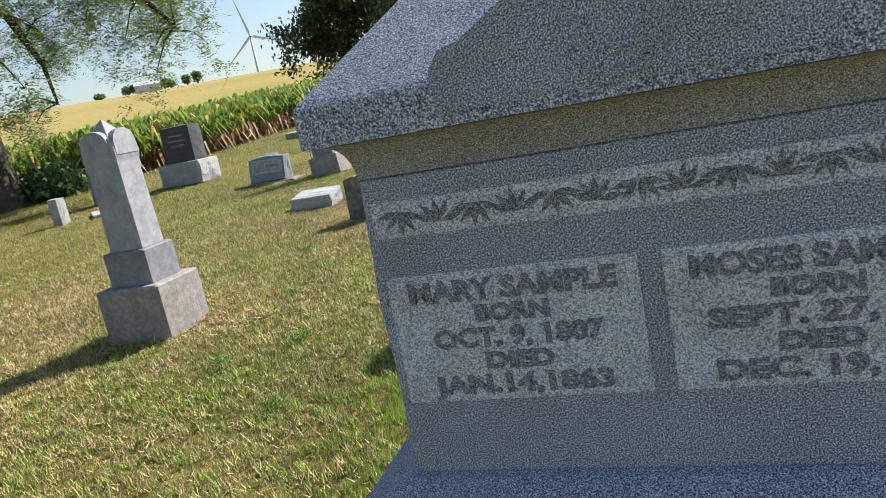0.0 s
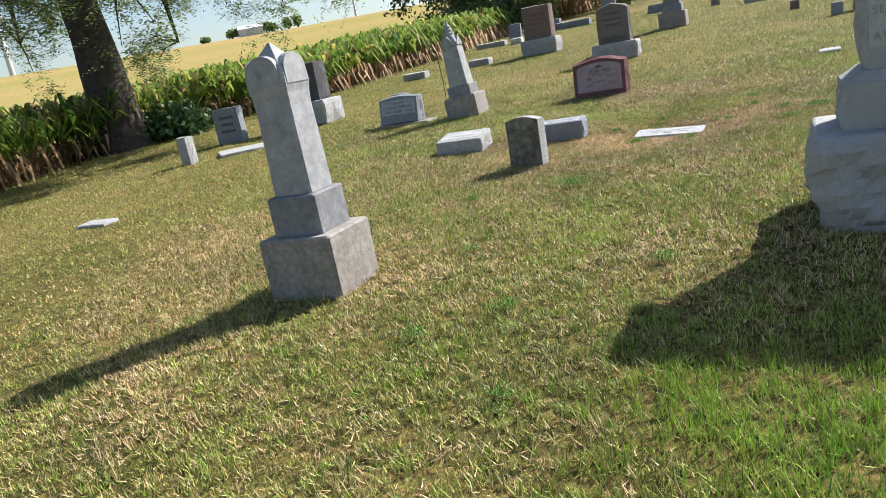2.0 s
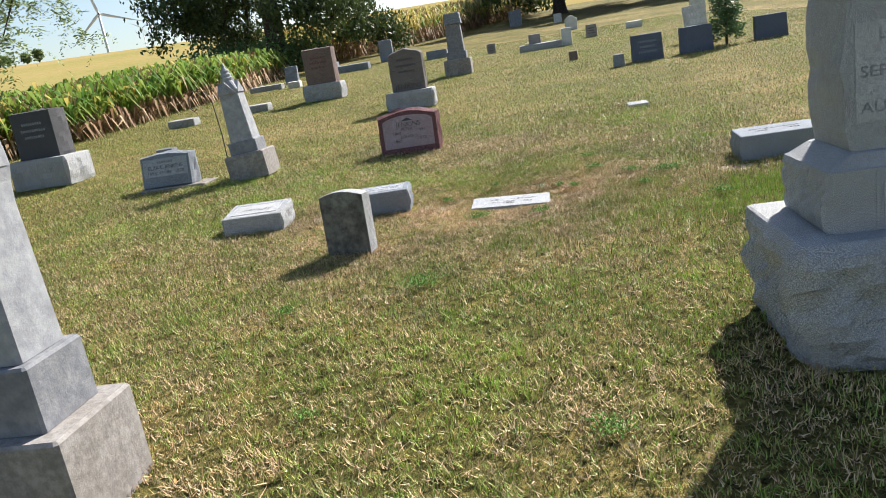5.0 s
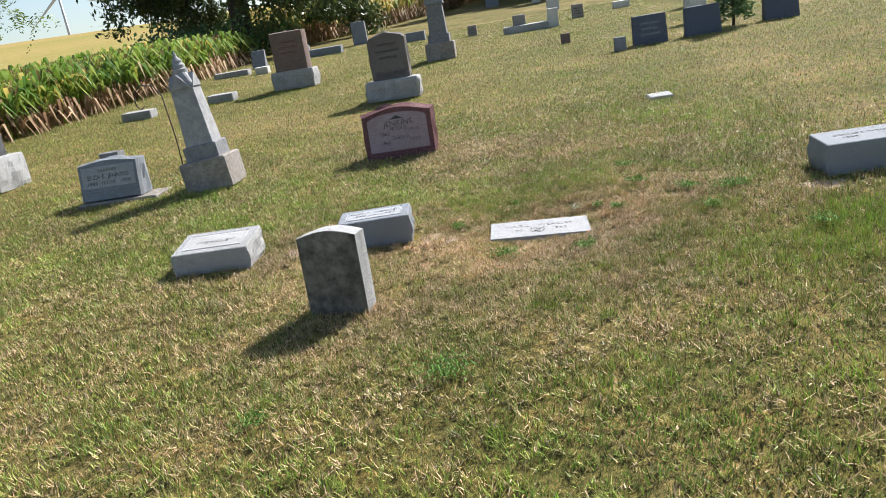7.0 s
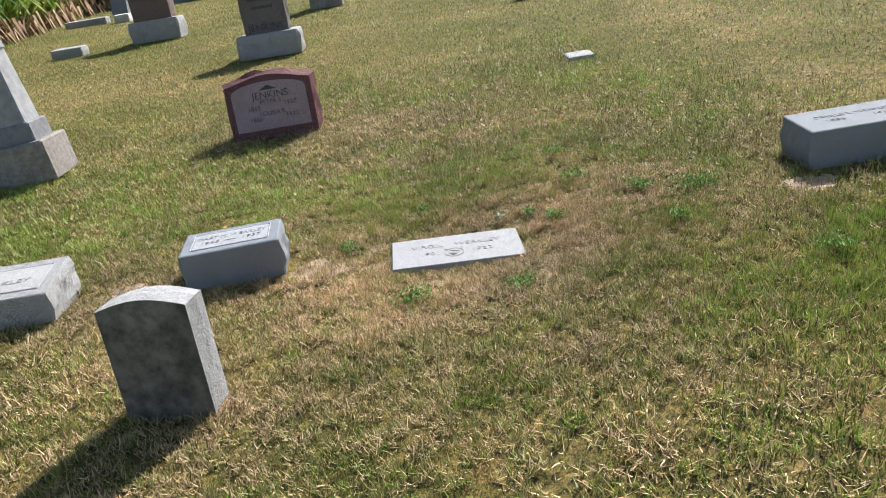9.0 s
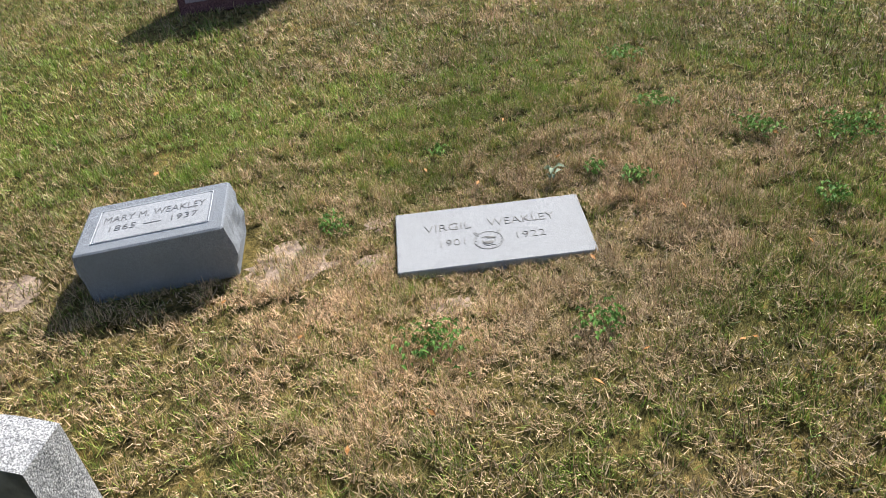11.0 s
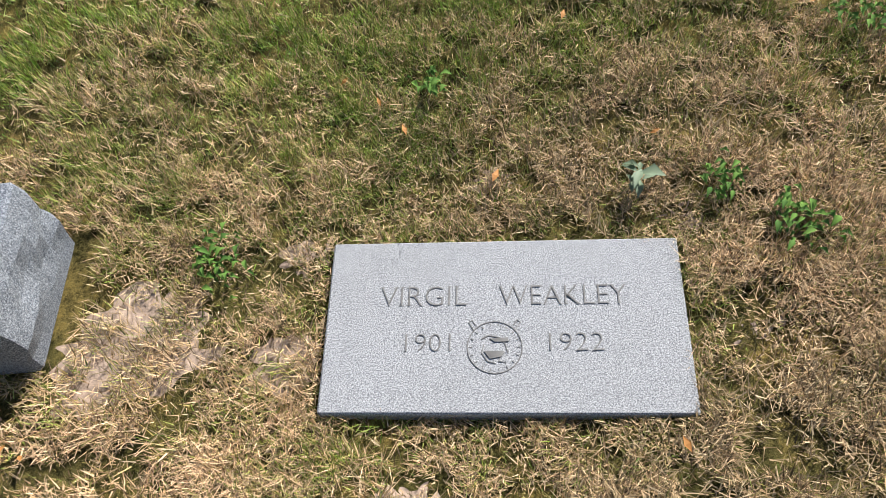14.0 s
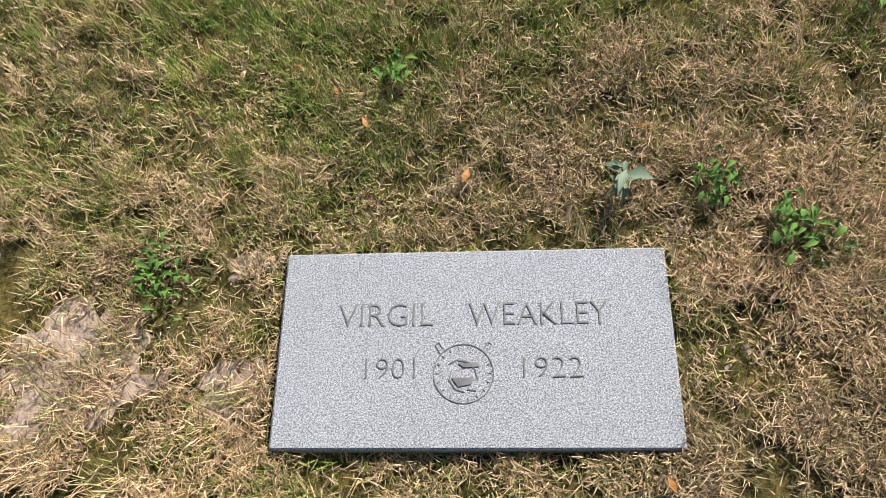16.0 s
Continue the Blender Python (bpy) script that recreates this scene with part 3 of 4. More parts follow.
def bevel_marker(x, y, w, d, hf, hb, label, lines, mat=BLUE, panel_mat=BLUE_PANEL, lean=(0, 0), yaw=YAW):
    """A low marker whose top slopes to the front, with a sunk panel."""
    m = thing("low_marker", x, y, yaw, label, "grave marker", "low sloped markers", lean, 0.02)
    bm = bmesh.new()
    hf, hb = hf + 0.02, hb + 0.02
    k = 10
    rows = []
    for j in range(6):
        f = j / 5
        row = []
        for px, py, pz in ring(w, d, 0, k, 0.008):
            top = hf + (hb - hf) * (py + d / 2) / d
            a = 0.016 * math.sin(math.pi * f) * (0.5 + noise.fractal(Vector((px * 14 + x, py * 14, f * 3)), 0.8, 2, 3) * 0.8)
            if py > -d / 2 + 0.004:
                px, py = (px + math.copysign(a, px), py) if abs(px) / w > abs(py) / d else (px, py + a)
            row.append((px, py, top * f))
        rows.append(row)
    rows.append([(px, py, hf + (hb - hf) * (py + d / 2) / d + 0.004) for px, py, pz in ring(w - 0.012, d - 0.012, 0, k, 0.008)])
    loft(bm, rows)
    part("block", bm, mat, m)
    ang = math.degrees(math.atan2(hb - hf, d))
    zt = (hf + hb) / 2 + 0.004
    bm = loft(bmesh.new(), [ring(w * 0.76, d * 0.62, -0.003, 1, 0.004), ring(w * 0.76, d * 0.62, 0.0025, 1, 0.004)])
    if panel_mat is not mat:
        p = part("panel", bm, panel_mat, m)
        p.matrix_basis = pose(0, 0, zt, ang, 0, 0)
    for gx, gy, gw, gd in ((0, d * 0.325, w * 0.79, 0.0016), (0, -d * 0.325, w * 0.79, 0.0016), (w * 0.395, 0, 0.0016, d * 0.65), (-w * 0.395, 0, 0.0016, d * 0.65)) if panel_mat is not mat else ():
        e = part("panel_border", loft(bmesh.new(), [ring(gw, gd, -0.002, 1, 0.0005, gx, gy), ring(gw, gd, 0.0032, 1, 0.0005, gx, gy)]), GREY_PANEL, m)
        e.matrix_basis = pose(0, 0, zt, ang, 0, 0)
    for body, size, wd, px, py in lines:
        text(body, size, CUT_FAINT, m, (0, 0, 0), width=wd, bold=-0.0008, basis=pose(0, 0, zt, ang, 0, 0) @ pose(px, py, 0.003 if panel_mat is not mat else 0.0005), serif=True)
    return m


bevel_marker(-0.637, 8.237, 0.45, 0.268, 0.155, 0.17, "blue-grey granite sloped marker in a bare dirt patch",
             [("MARY M. WEAKLEY", 0.047, 0.315, 0, 0.026), ("1865", 0.042, 0.08, -0.095, -0.028), ("1937", 0.042, 0.08, 0.095, -0.028), ("-", 0.04, 0.055, 0, -0.028)], yaw=-12.5)
fm = Vector((-1.7, 8.31, 0)) + BACK * 0.16
bevel_marker(fm.x, fm.y, 0.5, 0.32, 0.115, 0.17, "weathered pale granite sloped marker in dry grass",
             [("WEAKLEY", 0.05, 0.26, 0, -0.02)], PALE, PALE_PANEL)
fm = Vector((2.12, 7.56, 0)) + U * 0.3 + BACK * 0.15
bevel_marker(fm.x, fm.y, 0.6, 0.3, 0.17, 0.195, "grey granite sloped marker with sunlit inscribed top",
             [("ORVILLE R. WEAKLEY", 0.05, 0.4, 0, 0.03), ("1888", 0.045, 0.09, -0.12, -0.035), ("1966", 0.045, 0.09, 0.12, -0.035)], BLUE, BLUE)


def flat_marker():
    cx, cy = 0.336, 7.912
    m = thing("flat_marker", cx, cy, -16.8, "flat light grey granite marker set flush in the grass", "grave marker", lean=(2.5, 2.5), sink=-0.021)
    part("slab", block(0.615, 0.318, 0.125, -0.12, 0.003, ox=0.003), FLAT, m)
    z = 0.0055
    for body, size, wd, px, py in (("VIRGIL", 0.055, 0.15, -0.135, 0.048), ("WEAKLEY", 0.055, 0.215, 0.105, 0.048), ("1901", 0.048, 0.077, -0.125, -0.038), ("1922", 0.048, 0.09, 0.12, -0.038)):
        text(body, size, CUT_SOFT, m, (0, 0, 0), width=wd, bold=-0.0012, basis=pose(px, py, z), serif=True)
    bm = bmesh.new()
    for rad in (0.046,):
        tube(bm, [(-0.012 + rad * math.cos(a), -0.045 + rad * math.sin(a), z) for a in [2 * math.pi * i / 32 for i in range(33)]], [0.0011] * 33, 4)
    for s in (-1, 1):
        tube(bm, [(-0.012 + s * 0.035, -0.015, z), (-0.012 + s * 0.044, 0.0, z), (-0.012 + s * 0.038, 0.004, z), (-0.012 + s * 0.032, -0.006, z)], [0.0011] * 4, 4)
    for i in range(18):
        a = 2 * math.pi * i / 18
        c, q = math.cos(a), math.sin(a)
        tube(bm, [(-0.012 + 0.038 * c, -0.045 + 0.038 * q, z), (-0.012 + 0.043 * c, -0.045 + 0.043 * q, z)], [0.0012, 0.0008], 4)
    for pts in (((-0.034, -0.03), (-0.022, -0.024), (-0.004, -0.028), (0.006, -0.04), (0.01, -0.055)), ((-0.03, -0.04), (-0.034, -0.055), (-0.024, -0.07), (-0.01, -0.074)), ((0.0, -0.058), (-0.006, -0.07), (0.006, -0.072))):
        tube(bm, [(px, py, z) for px, py in pts], [0.0012] * len(pts), 4)
    part("round_emblem", bm, CUT_SOFT, m, "small round carved emblem")
    bm = loft(bmesh.new(), [[(-0.03, -0.052, z), (0.004, -0.052, z), (0.0, -0.062, z), (-0.02, -0.066, z)], [(-0.03, -0.052, z + 0.0015), (0.004, -0.052, z + 0.0015), (0.0, -0.062, z + 0.0015), (-0.02, -0.066, z + 0.0015)]])
    loft(bm, [[(-0.02, -0.03, z), (0.01, -0.028, z), (0.012, -0.035, z), (-0.012, -0.036, z)], [(-0.02, -0.03, z + 0.0015), (0.01, -0.028, z + 0.0015), (0.012, -0.035, z + 0.0015), (-0.012, -0.036, z + 0.0015)]])
    part("emblem_mark", bm, CUT_SOFT, m)
    return m


flat_marker()


def serpentine(w, h, rise, n=10):
    return [(-w / 2, 0), (w / 2, 0)] + [(w / 2 - w * i / n, h - rise + rise * (math.sin(math.pi * i / n) ** 1.3)) for i in range(n + 1)]


def red_marker():
    c = Vector((-0.07, 10.61, 0)) + BACK * 0.13
    m = thing("slant_headstone", c.x, c.y, YAW + 1, "red granite headstone with curved top and lettered frosted panel", "headstone", lean=(0, 0), sink=0.02)
    b = 0.14
    part("body", slab(serpentine(0.66, 0.475, 0.06), 0.27, b, 0.045, 7.0), RED, m, "polished red granite with broken edges")
    y = -0.135
    panel(0.57, 0.355, 0.0, 0.25, y, RED_PANEL, m, b, 0.07, name="frosted_panel")
    bm = loft(bmesh.new(), [[(-0.07, y + b * 0.37 - 0.002, 0.365), (0.07, y + b * 0.37 - 0.002, 0.365), (0.0, y + b * 0.4 - 0.002, 0.4)], [(-0.07, y + b * 0.37 - 0.006, 0.365), (0.07, y + b * 0.37 - 0.006, 0.365), (0.0, y + b * 0.4 - 0.006, 0.4)]])
    part("carved_ornament", bm, CUT, m)
    for body, size, wd, px, pz in (("JENKINS", 0.075, 0.28, 0.01, 0.325), ("PETER S.", 0.05, 0.17, 0.01, 0.275), ("1862", 0.045, 0.09, -0.13, 0.235), ("1957", 0.045, 0.09, 0.15, 0.25), ("LOUISA R.", 0.05, 0.2, 0.01, 0.19), ("1860", 0.045, 0.09, -0.13, 0.15), ("1932", 0.045, 0.09, 0.15, 0.16)):
        text(body, size, CUT, m, (px, y + b * pz - 0.004, pz), 90 - math.degrees(math.atan(b)), wd)


red_marker()


def blue_marker():
    c = Vector((-2.85, 11.17, 0)) + BACK * 0.14
    m = thing("slant_headstone", c.x, c.y, YAW, "blue-grey granite slant headstone on a concrete footing", "headstone", sink=0.01)
    part("footing", block(0.8, 0.4, 0.04, -0.02, 0.01, ox=0.08), SANDY, m, "low concrete footing")
    b = 0.2
    body = part("body", slab([(p[0], p[1] + 0.03) for p in serpentine(0.6, 0.37, 0.03)], 0.26, b, 0.03, 3.0), BLUE, m)
    y = -0.13
    panel(0.54, 0.2, 0.0, 0.25, y, BLUE_PANEL, m, b, name="frosted_panel")
    for t, size, wd, px, pz in (("ELZA E. JENKINS", 0.06, 0.42, 0, 0.25), ("1893", 0.05, 0.1, -0.17, 0.19), ("FATHER", 0.05, 0.14, 0, 0.19), ("1970", 0.05, 0.1, 0.17, 0.19)):
        text(t, size, CUT, m, (px, y + b * pz - 0.004, pz), 90 - math.degrees(math.atan(b)), wd)
    bars([(0, 0.31, 0.2, 0.028)], CUT_SOFT, m, y - 0.004, b)


blue_marker()


def die_on_base(name, x, y, bw, bd, bh, w, d, h, mats, label, top="flat", words="", yaw=YAW, taper=1.0, pan=None, lean=(0, 0)):
    """An upright die on a rock-faced base."""
    m = thing(name, x, y, yaw, label, "headstone", "", lean, 0.02)
    part("base", rock(bw, bd, bh + 0.02, 0, 0.03, 14, 6, x), mats[1], m, "rock-faced base")
    z = bh + 0.022
    if top == "flat":
        prof = [(-w / 2, 0), (w / 2, 0), (w / 2 * taper, h), (-w / 2 * taper, h)]
    else:
        prof = [(-w / 2, 0), (w / 2, 0), (w / 2 * taper, h - 0.1), (w * 0.42 * taper, h - 0.06), (0.0, h), (-w * 0.42 * taper, h - 0.06), (-w / 2 * taper, h - 0.1)]
    die = part("die", slab(prof, d, 0.02, 0.035, x + 2), mats[0], m)
    die.matrix_basis = pose(0, 0, z)
    if pan:
        panel(w * 0.78, h * 0.6, 0, z + h * 0.52, -d / 2 + 0.012, pan, m, name="panel")
    bars([(0, z + h * (0.75 - 0.14 * j), w * (0.5 + 0.12 * (j % 2)), 0.035) for j in range(3)], mats[2], m, -d / 2 + 0.006)
    if words:
        text(words, 0.11, mats[2], m, (0, -d / 2 - 0.001, z + 0.075), width=w * 0.82)
    return m


die_on_base("upright_headstone", 0.6, 14.95, 0.78, 0.45, 0.27, 0.56, 0.24, 0.68, (DUSK, PALE, CUT), "dark grey granite headstone with peaked top on a rock-faced base", "peak", "JENKINS")
die_on_base("upright_headstone", -0.72, 19.4, 0.84, 0.5, 0.33, 0.66, 0.36, 0.75, (BROWN, PALE, RED), "reddish-brown granite headstone on a pale rock base", "flat", pan=BROWN)
die_on_base("upright_headstone", -4.75, 13.4, 0.84, 0.6, 0.37, 0.6, 0.36, 0.63, (BLACK, PALE, BLUE), "dark polished granite headstone on a pale rock base", "flat")


def column(x, y):
    m = thing("column_monument", x, y, YAW, "grey granite column monument with a flat cap", "grave monument", sink=0.02)
    part("base", block(0.62, 0.58, 0.36, 0, 0.015), SANDY, m)
    part("plinth", block(0.46, 0.44, 0.17, 0.36, 0.012), MARBLE_DARK, m)
    part("shaft", block(0.38, 0.36, 0.62, 0.53, 0.01, (0.33, 0.31)), MARBLE_DARK, m)
    part("cap", block(0.4, 0.38, 0.24, 1.15, 0.02, (0.36, 0.34)), BLUE, m)


column(2.45, 19.85)


def simple_stone(name, x, y, w, h, d, mat, label, yaw=YAW, batter=0.0, arch=0.0, lean=(0, 0), letters=None):
    m = thing(name, x, y, yaw, label, "headstone", "", lean, 0.03)
    prof = serpentine(w, h + 0.03, arch, 8) if arch else [(-w / 2, 0), (w / 2, 0), (w / 2 * 0.97, h + 0.03), (-w / 2 * 0.97, h + 0.03)]
    part("slab", slab(prof, d, batter, 0.015, x), mat, m)
    if letters:
        bars([(0, h * (0.78 - 0.2 * j), w * (0.6 - 0.1 * (j % 2)), h * 0.09) for j in range(3)], letters, m, -d / 2 - 0.001, batter)
    return m


simple_stone("slate_headstone", 5.27, 15.85, 0.57, 0.46, 0.2, SLATE, "dark blue-grey slanted headstone", batter=0.12, letters=BLUE)
simple_stone("slate_headstone", 6.24, 15.8, 0.6, 0.46, 0.2, SLATE, "plain dark blue-grey slanted headstone beside a shrub", batter=0.12)
simple_stone("slate_headstone", 7.95, 16.05, 0.6, 0.42, 0.2, SLATE, "dark blue-grey low headstone in mown grass", batter=0.12)
simple_stone("white_headstone", 7.45, 18.0, 0.42, 0.74, 0.12, WHITE, "leaning white marble headstone with worn lettering", lean=(-6, -4), letters=CUT_PALE)
simple_stone("white_headstone", 9.8, 22.2, 0.42, 1.0, 0.12, WHITE, "pale marble headstone standing in grass")
simple_stone("foot_stone", 4.6, 15.62, 0.19, 0.2, 0.12, BLUE, "small grey foot stone")
simple_stone("foot_stone", 4.77, 18.5, 0.18, 0.17, 0.12, BROWN, "small dark brown foot stone")
simple_stone("foot_stone", 4.62, 25.3, 0.26, 0.27, 0.15, SANDY, "small grey foot stone", letters=CUT)
simple_stone("foot_stone", 5.5, 23.6, 0.34, 0.42, 0.16, SANDY, "small grey stone on a long low curb")
simple_stone("foot_stone", 6.35, 23.3, 0.28, 0.46, 0.14, WHITE, "small pale tablet at the end of a low curb")
simple_stone("tablet_headstone", 10.9, 44.4, 0.7, 0.85, 0.2, BLUE, "dark upright headstone in tree shade")
simple_stone("tablet_headstone", 12.2, 41.0, 0.4, 0.42, 0.12, WHITE, "small white tablet headstone")
simple_stone("tablet_headstone", 9.4, 31.3, 0.46, 0.52, 0.14, WHITE, "white marble tablet with arched top", arch=0.12)
simple_stone("tablet_headstone", 7.8, 25.1, 0.33, 0.36, 0.15, SANDY, "small grey tablet headstone", letters=CUT)
simple_stone("tablet_headstone", 2.0, 31.0, 0.5, 0.75, 0.2, BLUE, "blue-grey upright headstone in tree shade")
simple_stone("tablet_headstone", -0.2, 29.0, 0.55, 0.35, 0.3, BLUE, "low blue-grey headstone in tree shade")
simple_stone("tablet_headstone", -1.55, 27.5, 0.42, 0.5, 0.25, BLUE, "small slanted stone near a tree", batter=0.3)
simple_stone("tablet_headstone", 3.3, 27.5, 0.7, 0.25, 0.35, BLUE, "low dark headstone in tree shade")
simple_stone("tablet_headstone", -6.07, 12.85, 0.46, 0.56, 0.2, BLUE, "grey granite headstone near a tree", yaw=-2, letters=CUT)
simple_stone("foot_stone", -6.07, 11.15, 0.17, 0.38, 0.17, PALE, "small square marble post")
simple_stone("white_headstone", -7.0, 7.5, 0.45, 0.56, 0.12, WHITE, "white marble headstone at the lawn's edge")
simple_stone("foot_stone", -2.95, 12.15, 0.22, 0.34, 0.14, MARBLE_DARK, "small dark stone behind a headstone")


def curb(x, y, w, d, h, mat, label, yaw=YAW, name="low_marker"):
    m = thing(name, x, y, yaw, label, "grave marker", "", (3, 0), 0.03)
    part("slab", rock(w, d, h + 0.03, 0, 0.012, 10, 3, x + 3), mat, m)


curb(-3.75, 18.75, 0.58, 0.3, 0.13, PALE, "low grey marker in mown grass")
curb(-2.22, 19.25, 0.52, 0.3, 0.13, PALE, "low pale marker in mown grass")
curb(-2.3, 25.7, 1.0, 0.3, 0.13, PALE, "long low grey curb near a tree")
curb(5.6, 23.4, 1.2, 0.35, 0.16, PALE, "long low pale stone curb")
curb(0.3, 28.5, 1.6, 0.4, 0.2, BLUE, "long low stone in tree shade")
curb(2.86, 11.05, 0.24, 0.24, 0.012, PALE, "small flush white marker in grass")
curb(-5.35, 11.5, 0.75, 0.5, 0.02, PALE, "flush pale slab in dry grass", 30)
curb(-5.55, 7.8, 0.4, 0.22, 0.01, PALE, "small flush white marker in grass")
curb(-1.45, 25.0, 0.35, 0.25, 0.16, WHITE, "small broken white stone")
curb(9.75, 26.3, 0.5, 0.3, 0.18, WHITE, "low pale stone in grass")


# ---- trees ----
def leaves(name, centers, size, count, spread, mat, seed, parent, droop=0.3, long=2.4):
    """Many small leaflets in clumps round the given places."""
    rng = np.random.default_rng(seed)
    c = np.repeat(np.array(centers), count, axis=0)
    n = len(c)
    p = c + rng.normal(0, 1, (n, 3)) * np.array([spread, spread, spread * 0.6])
    az = rng.uniform(0, 2 * np.pi, n)
    el = rng.uniform(-1.2, 0.5, n) - droop
    d = np.stack([np.cos(az) * np.cos(el), np.sin(az) * np.cos(el), np.sin(el)], 1)
    s = np.cross(d, rng.normal(0, 1, (n, 3)))
    s /= np.linalg.norm(s, axis=1)[:, None] + 1e-9
    sz = size * rng.uniform(0.6, 1.4, n)[:, None]
    a, b = d * sz * long / 2, s * sz * 0.5
    v = np.stack([p - a, p + b, p + a, p - b], 1).reshape(-1, 3)
    f = np.arange(4 * n).reshape(-1, 4)
    ob = from_arrays(name, v, f, [mat], parent=parent)
    return ob


def fronds(name, centers, per, leaflets, length, size, mat, seed, parent):
    """Feathery compound leaves: rows of leaflets along drooping stalks round the given places."""
    rng = np.random.default_rng(seed)
    c = np.repeat(np.array(centers), per, axis=0)
    n = len(c)
    o = c + rng.normal(0, 1, (n, 3)) * np.array([0.2, 0.2, 0.13])
    az, el = rng.uniform(0, 2 * np.pi, n), rng.uniform(-0.9, 0.35, n)
    d = np.stack([np.cos(az) * np.cos(el), np.sin(az) * np.cos(el), np.sin(el)], 1)
    side = np.stack([-np.sin(az), np.cos(az), rng.normal(0, 0.25, n)], 1)
    ln = length * rng.uniform(0.6, 1.25, n)
    rows = []
    for k in range(leaflets):
        f = (k + 0.5) / leaflets
        p = o + d * (ln * f)[:, None] - np.array([0, 0, 1.0]) * (0.35 * ln * f * f)[:, None]
        q = side * (1 if k % 2 else -1) + d * 0.45 + rng.normal(0, 0.22, (n, 3))
        w = size * rng.uniform(0.75, 1.2, n)[:, None] * (1.1 - 0.5 * f)
        rows.append(np.stack([p, p + q * w * 0.5 + d * w * 0.24, p + q * w, p + q * w * 0.5 - d * w * 0.24], 1))
    v = np.concatenate(rows).reshape(-1, 3)
    return from_arrays(name, v, np.arange(len(v)).reshape(-1, 4), [mat], parent=parent)


def tree(x, y, h, trunk_r, crown_r, low, mat, seed, label, clumps=220, per=60, leaf=0.09, weep=0.0, lean=(0.0, 0.0), feathery=False):
    rng = random.Random(seed)
    m = thing("tree", x, y, 0, label, "tree")
    bm = bmesh.new()
    fork = h * 0.3
    pts = [(lean[0] * k / 6, lean[1] * k / 6, -0.2 + (fork + 0.2) * k / 6) for k in range(7)]
    rad = [trunk_r * (1.45 if k == 0 else 1.12 if k == 1 else 1.0 - 0.05 * k) for k in range(7)]
    tube(bm, pts, rad, 14)
    for v in bm.verts:
        v.co += Vector((v.co.x - lean[0] * v.co.z / max(fork, 1), v.co.y, 0)) * 0.18 * noise.noise(v.co * 2.2)
    part("trunk", bm, BARK, m, "dark furrowed trunk", True)
    bm = bmesh.new()
    centers = []
    base = Vector((lean[0], lean[1], fork * 0.95))
    for i in range(15):
        a = i * 2.399 + rng.uniform(-0.3, 0.3)
        reach = crown_r * rng.uniform(0.65, 1.0)
        up = (h - fork) * rng.uniform(0.12, 0.95)
        tip = base + Vector((math.cos(a) * reach, math.sin(a) * reach, up))
        if i % 2 == 0:
            tip.z = low + rng.uniform(0.2, 1.8) + weep
        ps = []
        for k in range(8):
            f = k / 7
            p = base.lerp(tip, f)
            p.z += math.sin(math.pi * f) * (1.6 if i % 2 == 0 else 0.8)
            p += Vector((rng.uniform(-1, 1), rng.uniform(-1, 1), rng.uniform(-0.5, 0.5))) * 0.25 * f
            ps.append(p)
        tube(bm, ps, [trunk_r * 0.42 * (1 - 0.9 * k / 7) + 0.012 for k in range(8)], 6)
        for k in range(2, 8):
            for _ in range(3):
                e = ps[k] + Vector((rng.uniform(-1, 1), rng.uniform(-1, 1), rng.uniform(-0.8, 0.6))) * 1.15
                mid = ps[k].lerp(e, 0.5) + Vector((0, 0, 0.12))
                tube(bm, [ps[k], mid, e], [0.03, 0.018, 0.007], 4)
                if math.hypot(e.x, e.y) < 2.3 and e.z < 5.5:
                    continue
                centers += [mid, e, e + Vector((rng.uniform(-0.4, 0.4), rng.uniform(-0.4, 0.4), -0.45))]
    part("limb", bm, BARK, m)
    while len(centers) < clumps:
        a, r, z = rng.uniform(0, 6.283), crown_r * math.sqrt(rng.random()), rng.uniform(low + 1.5, h)
        if (r > 2.3 or z > 5.5) and r / crown_r < 1.05 - 0.6 * ((z - low) / (h - low)) ** 2:
            centers.append(Vector((lean[0] + math.cos(a) * r, lean[1] + math.sin(a) * r, z)))
    if feathery:
        fronds("crown", [tuple(c) for c in centers], 27, 10, 0.34, leaf, mat, seed, m)
    else:
        leaves("crown", [tuple(c) for c in centers], leaf, per, 0.3, mat, seed, m, 0.3, 2.4)
    return m


tree(-9.3, 15.0, 11.0, 0.5, 5.8, 1.9, LOCUST, 11, "large honey locust with dark trunk and drooping feathery branches", 900, 95, 0.085, lean=(-0.3, 0.2), feathery=True)
tree(-2.1, 36.5, 11.0, 0.5, 4.8, 1.0, SHADE_LEAF, 23, "dark dense shade tree at the edge of the corn", 520, 110, 0.085)
tree(15.5, 50.0, 11.0, 0.4, 6.0, 1.2, SHADE_LEAF, 31, "dark shade tree beyond the far graves", 300, 40, 0.17)
tree(22.5, 49.0, 11.0, 0.4, 6.0, 1.4, SHADE_LEAF, 37, "dark shade tree beyond the far graves", 300, 40, 0.17)


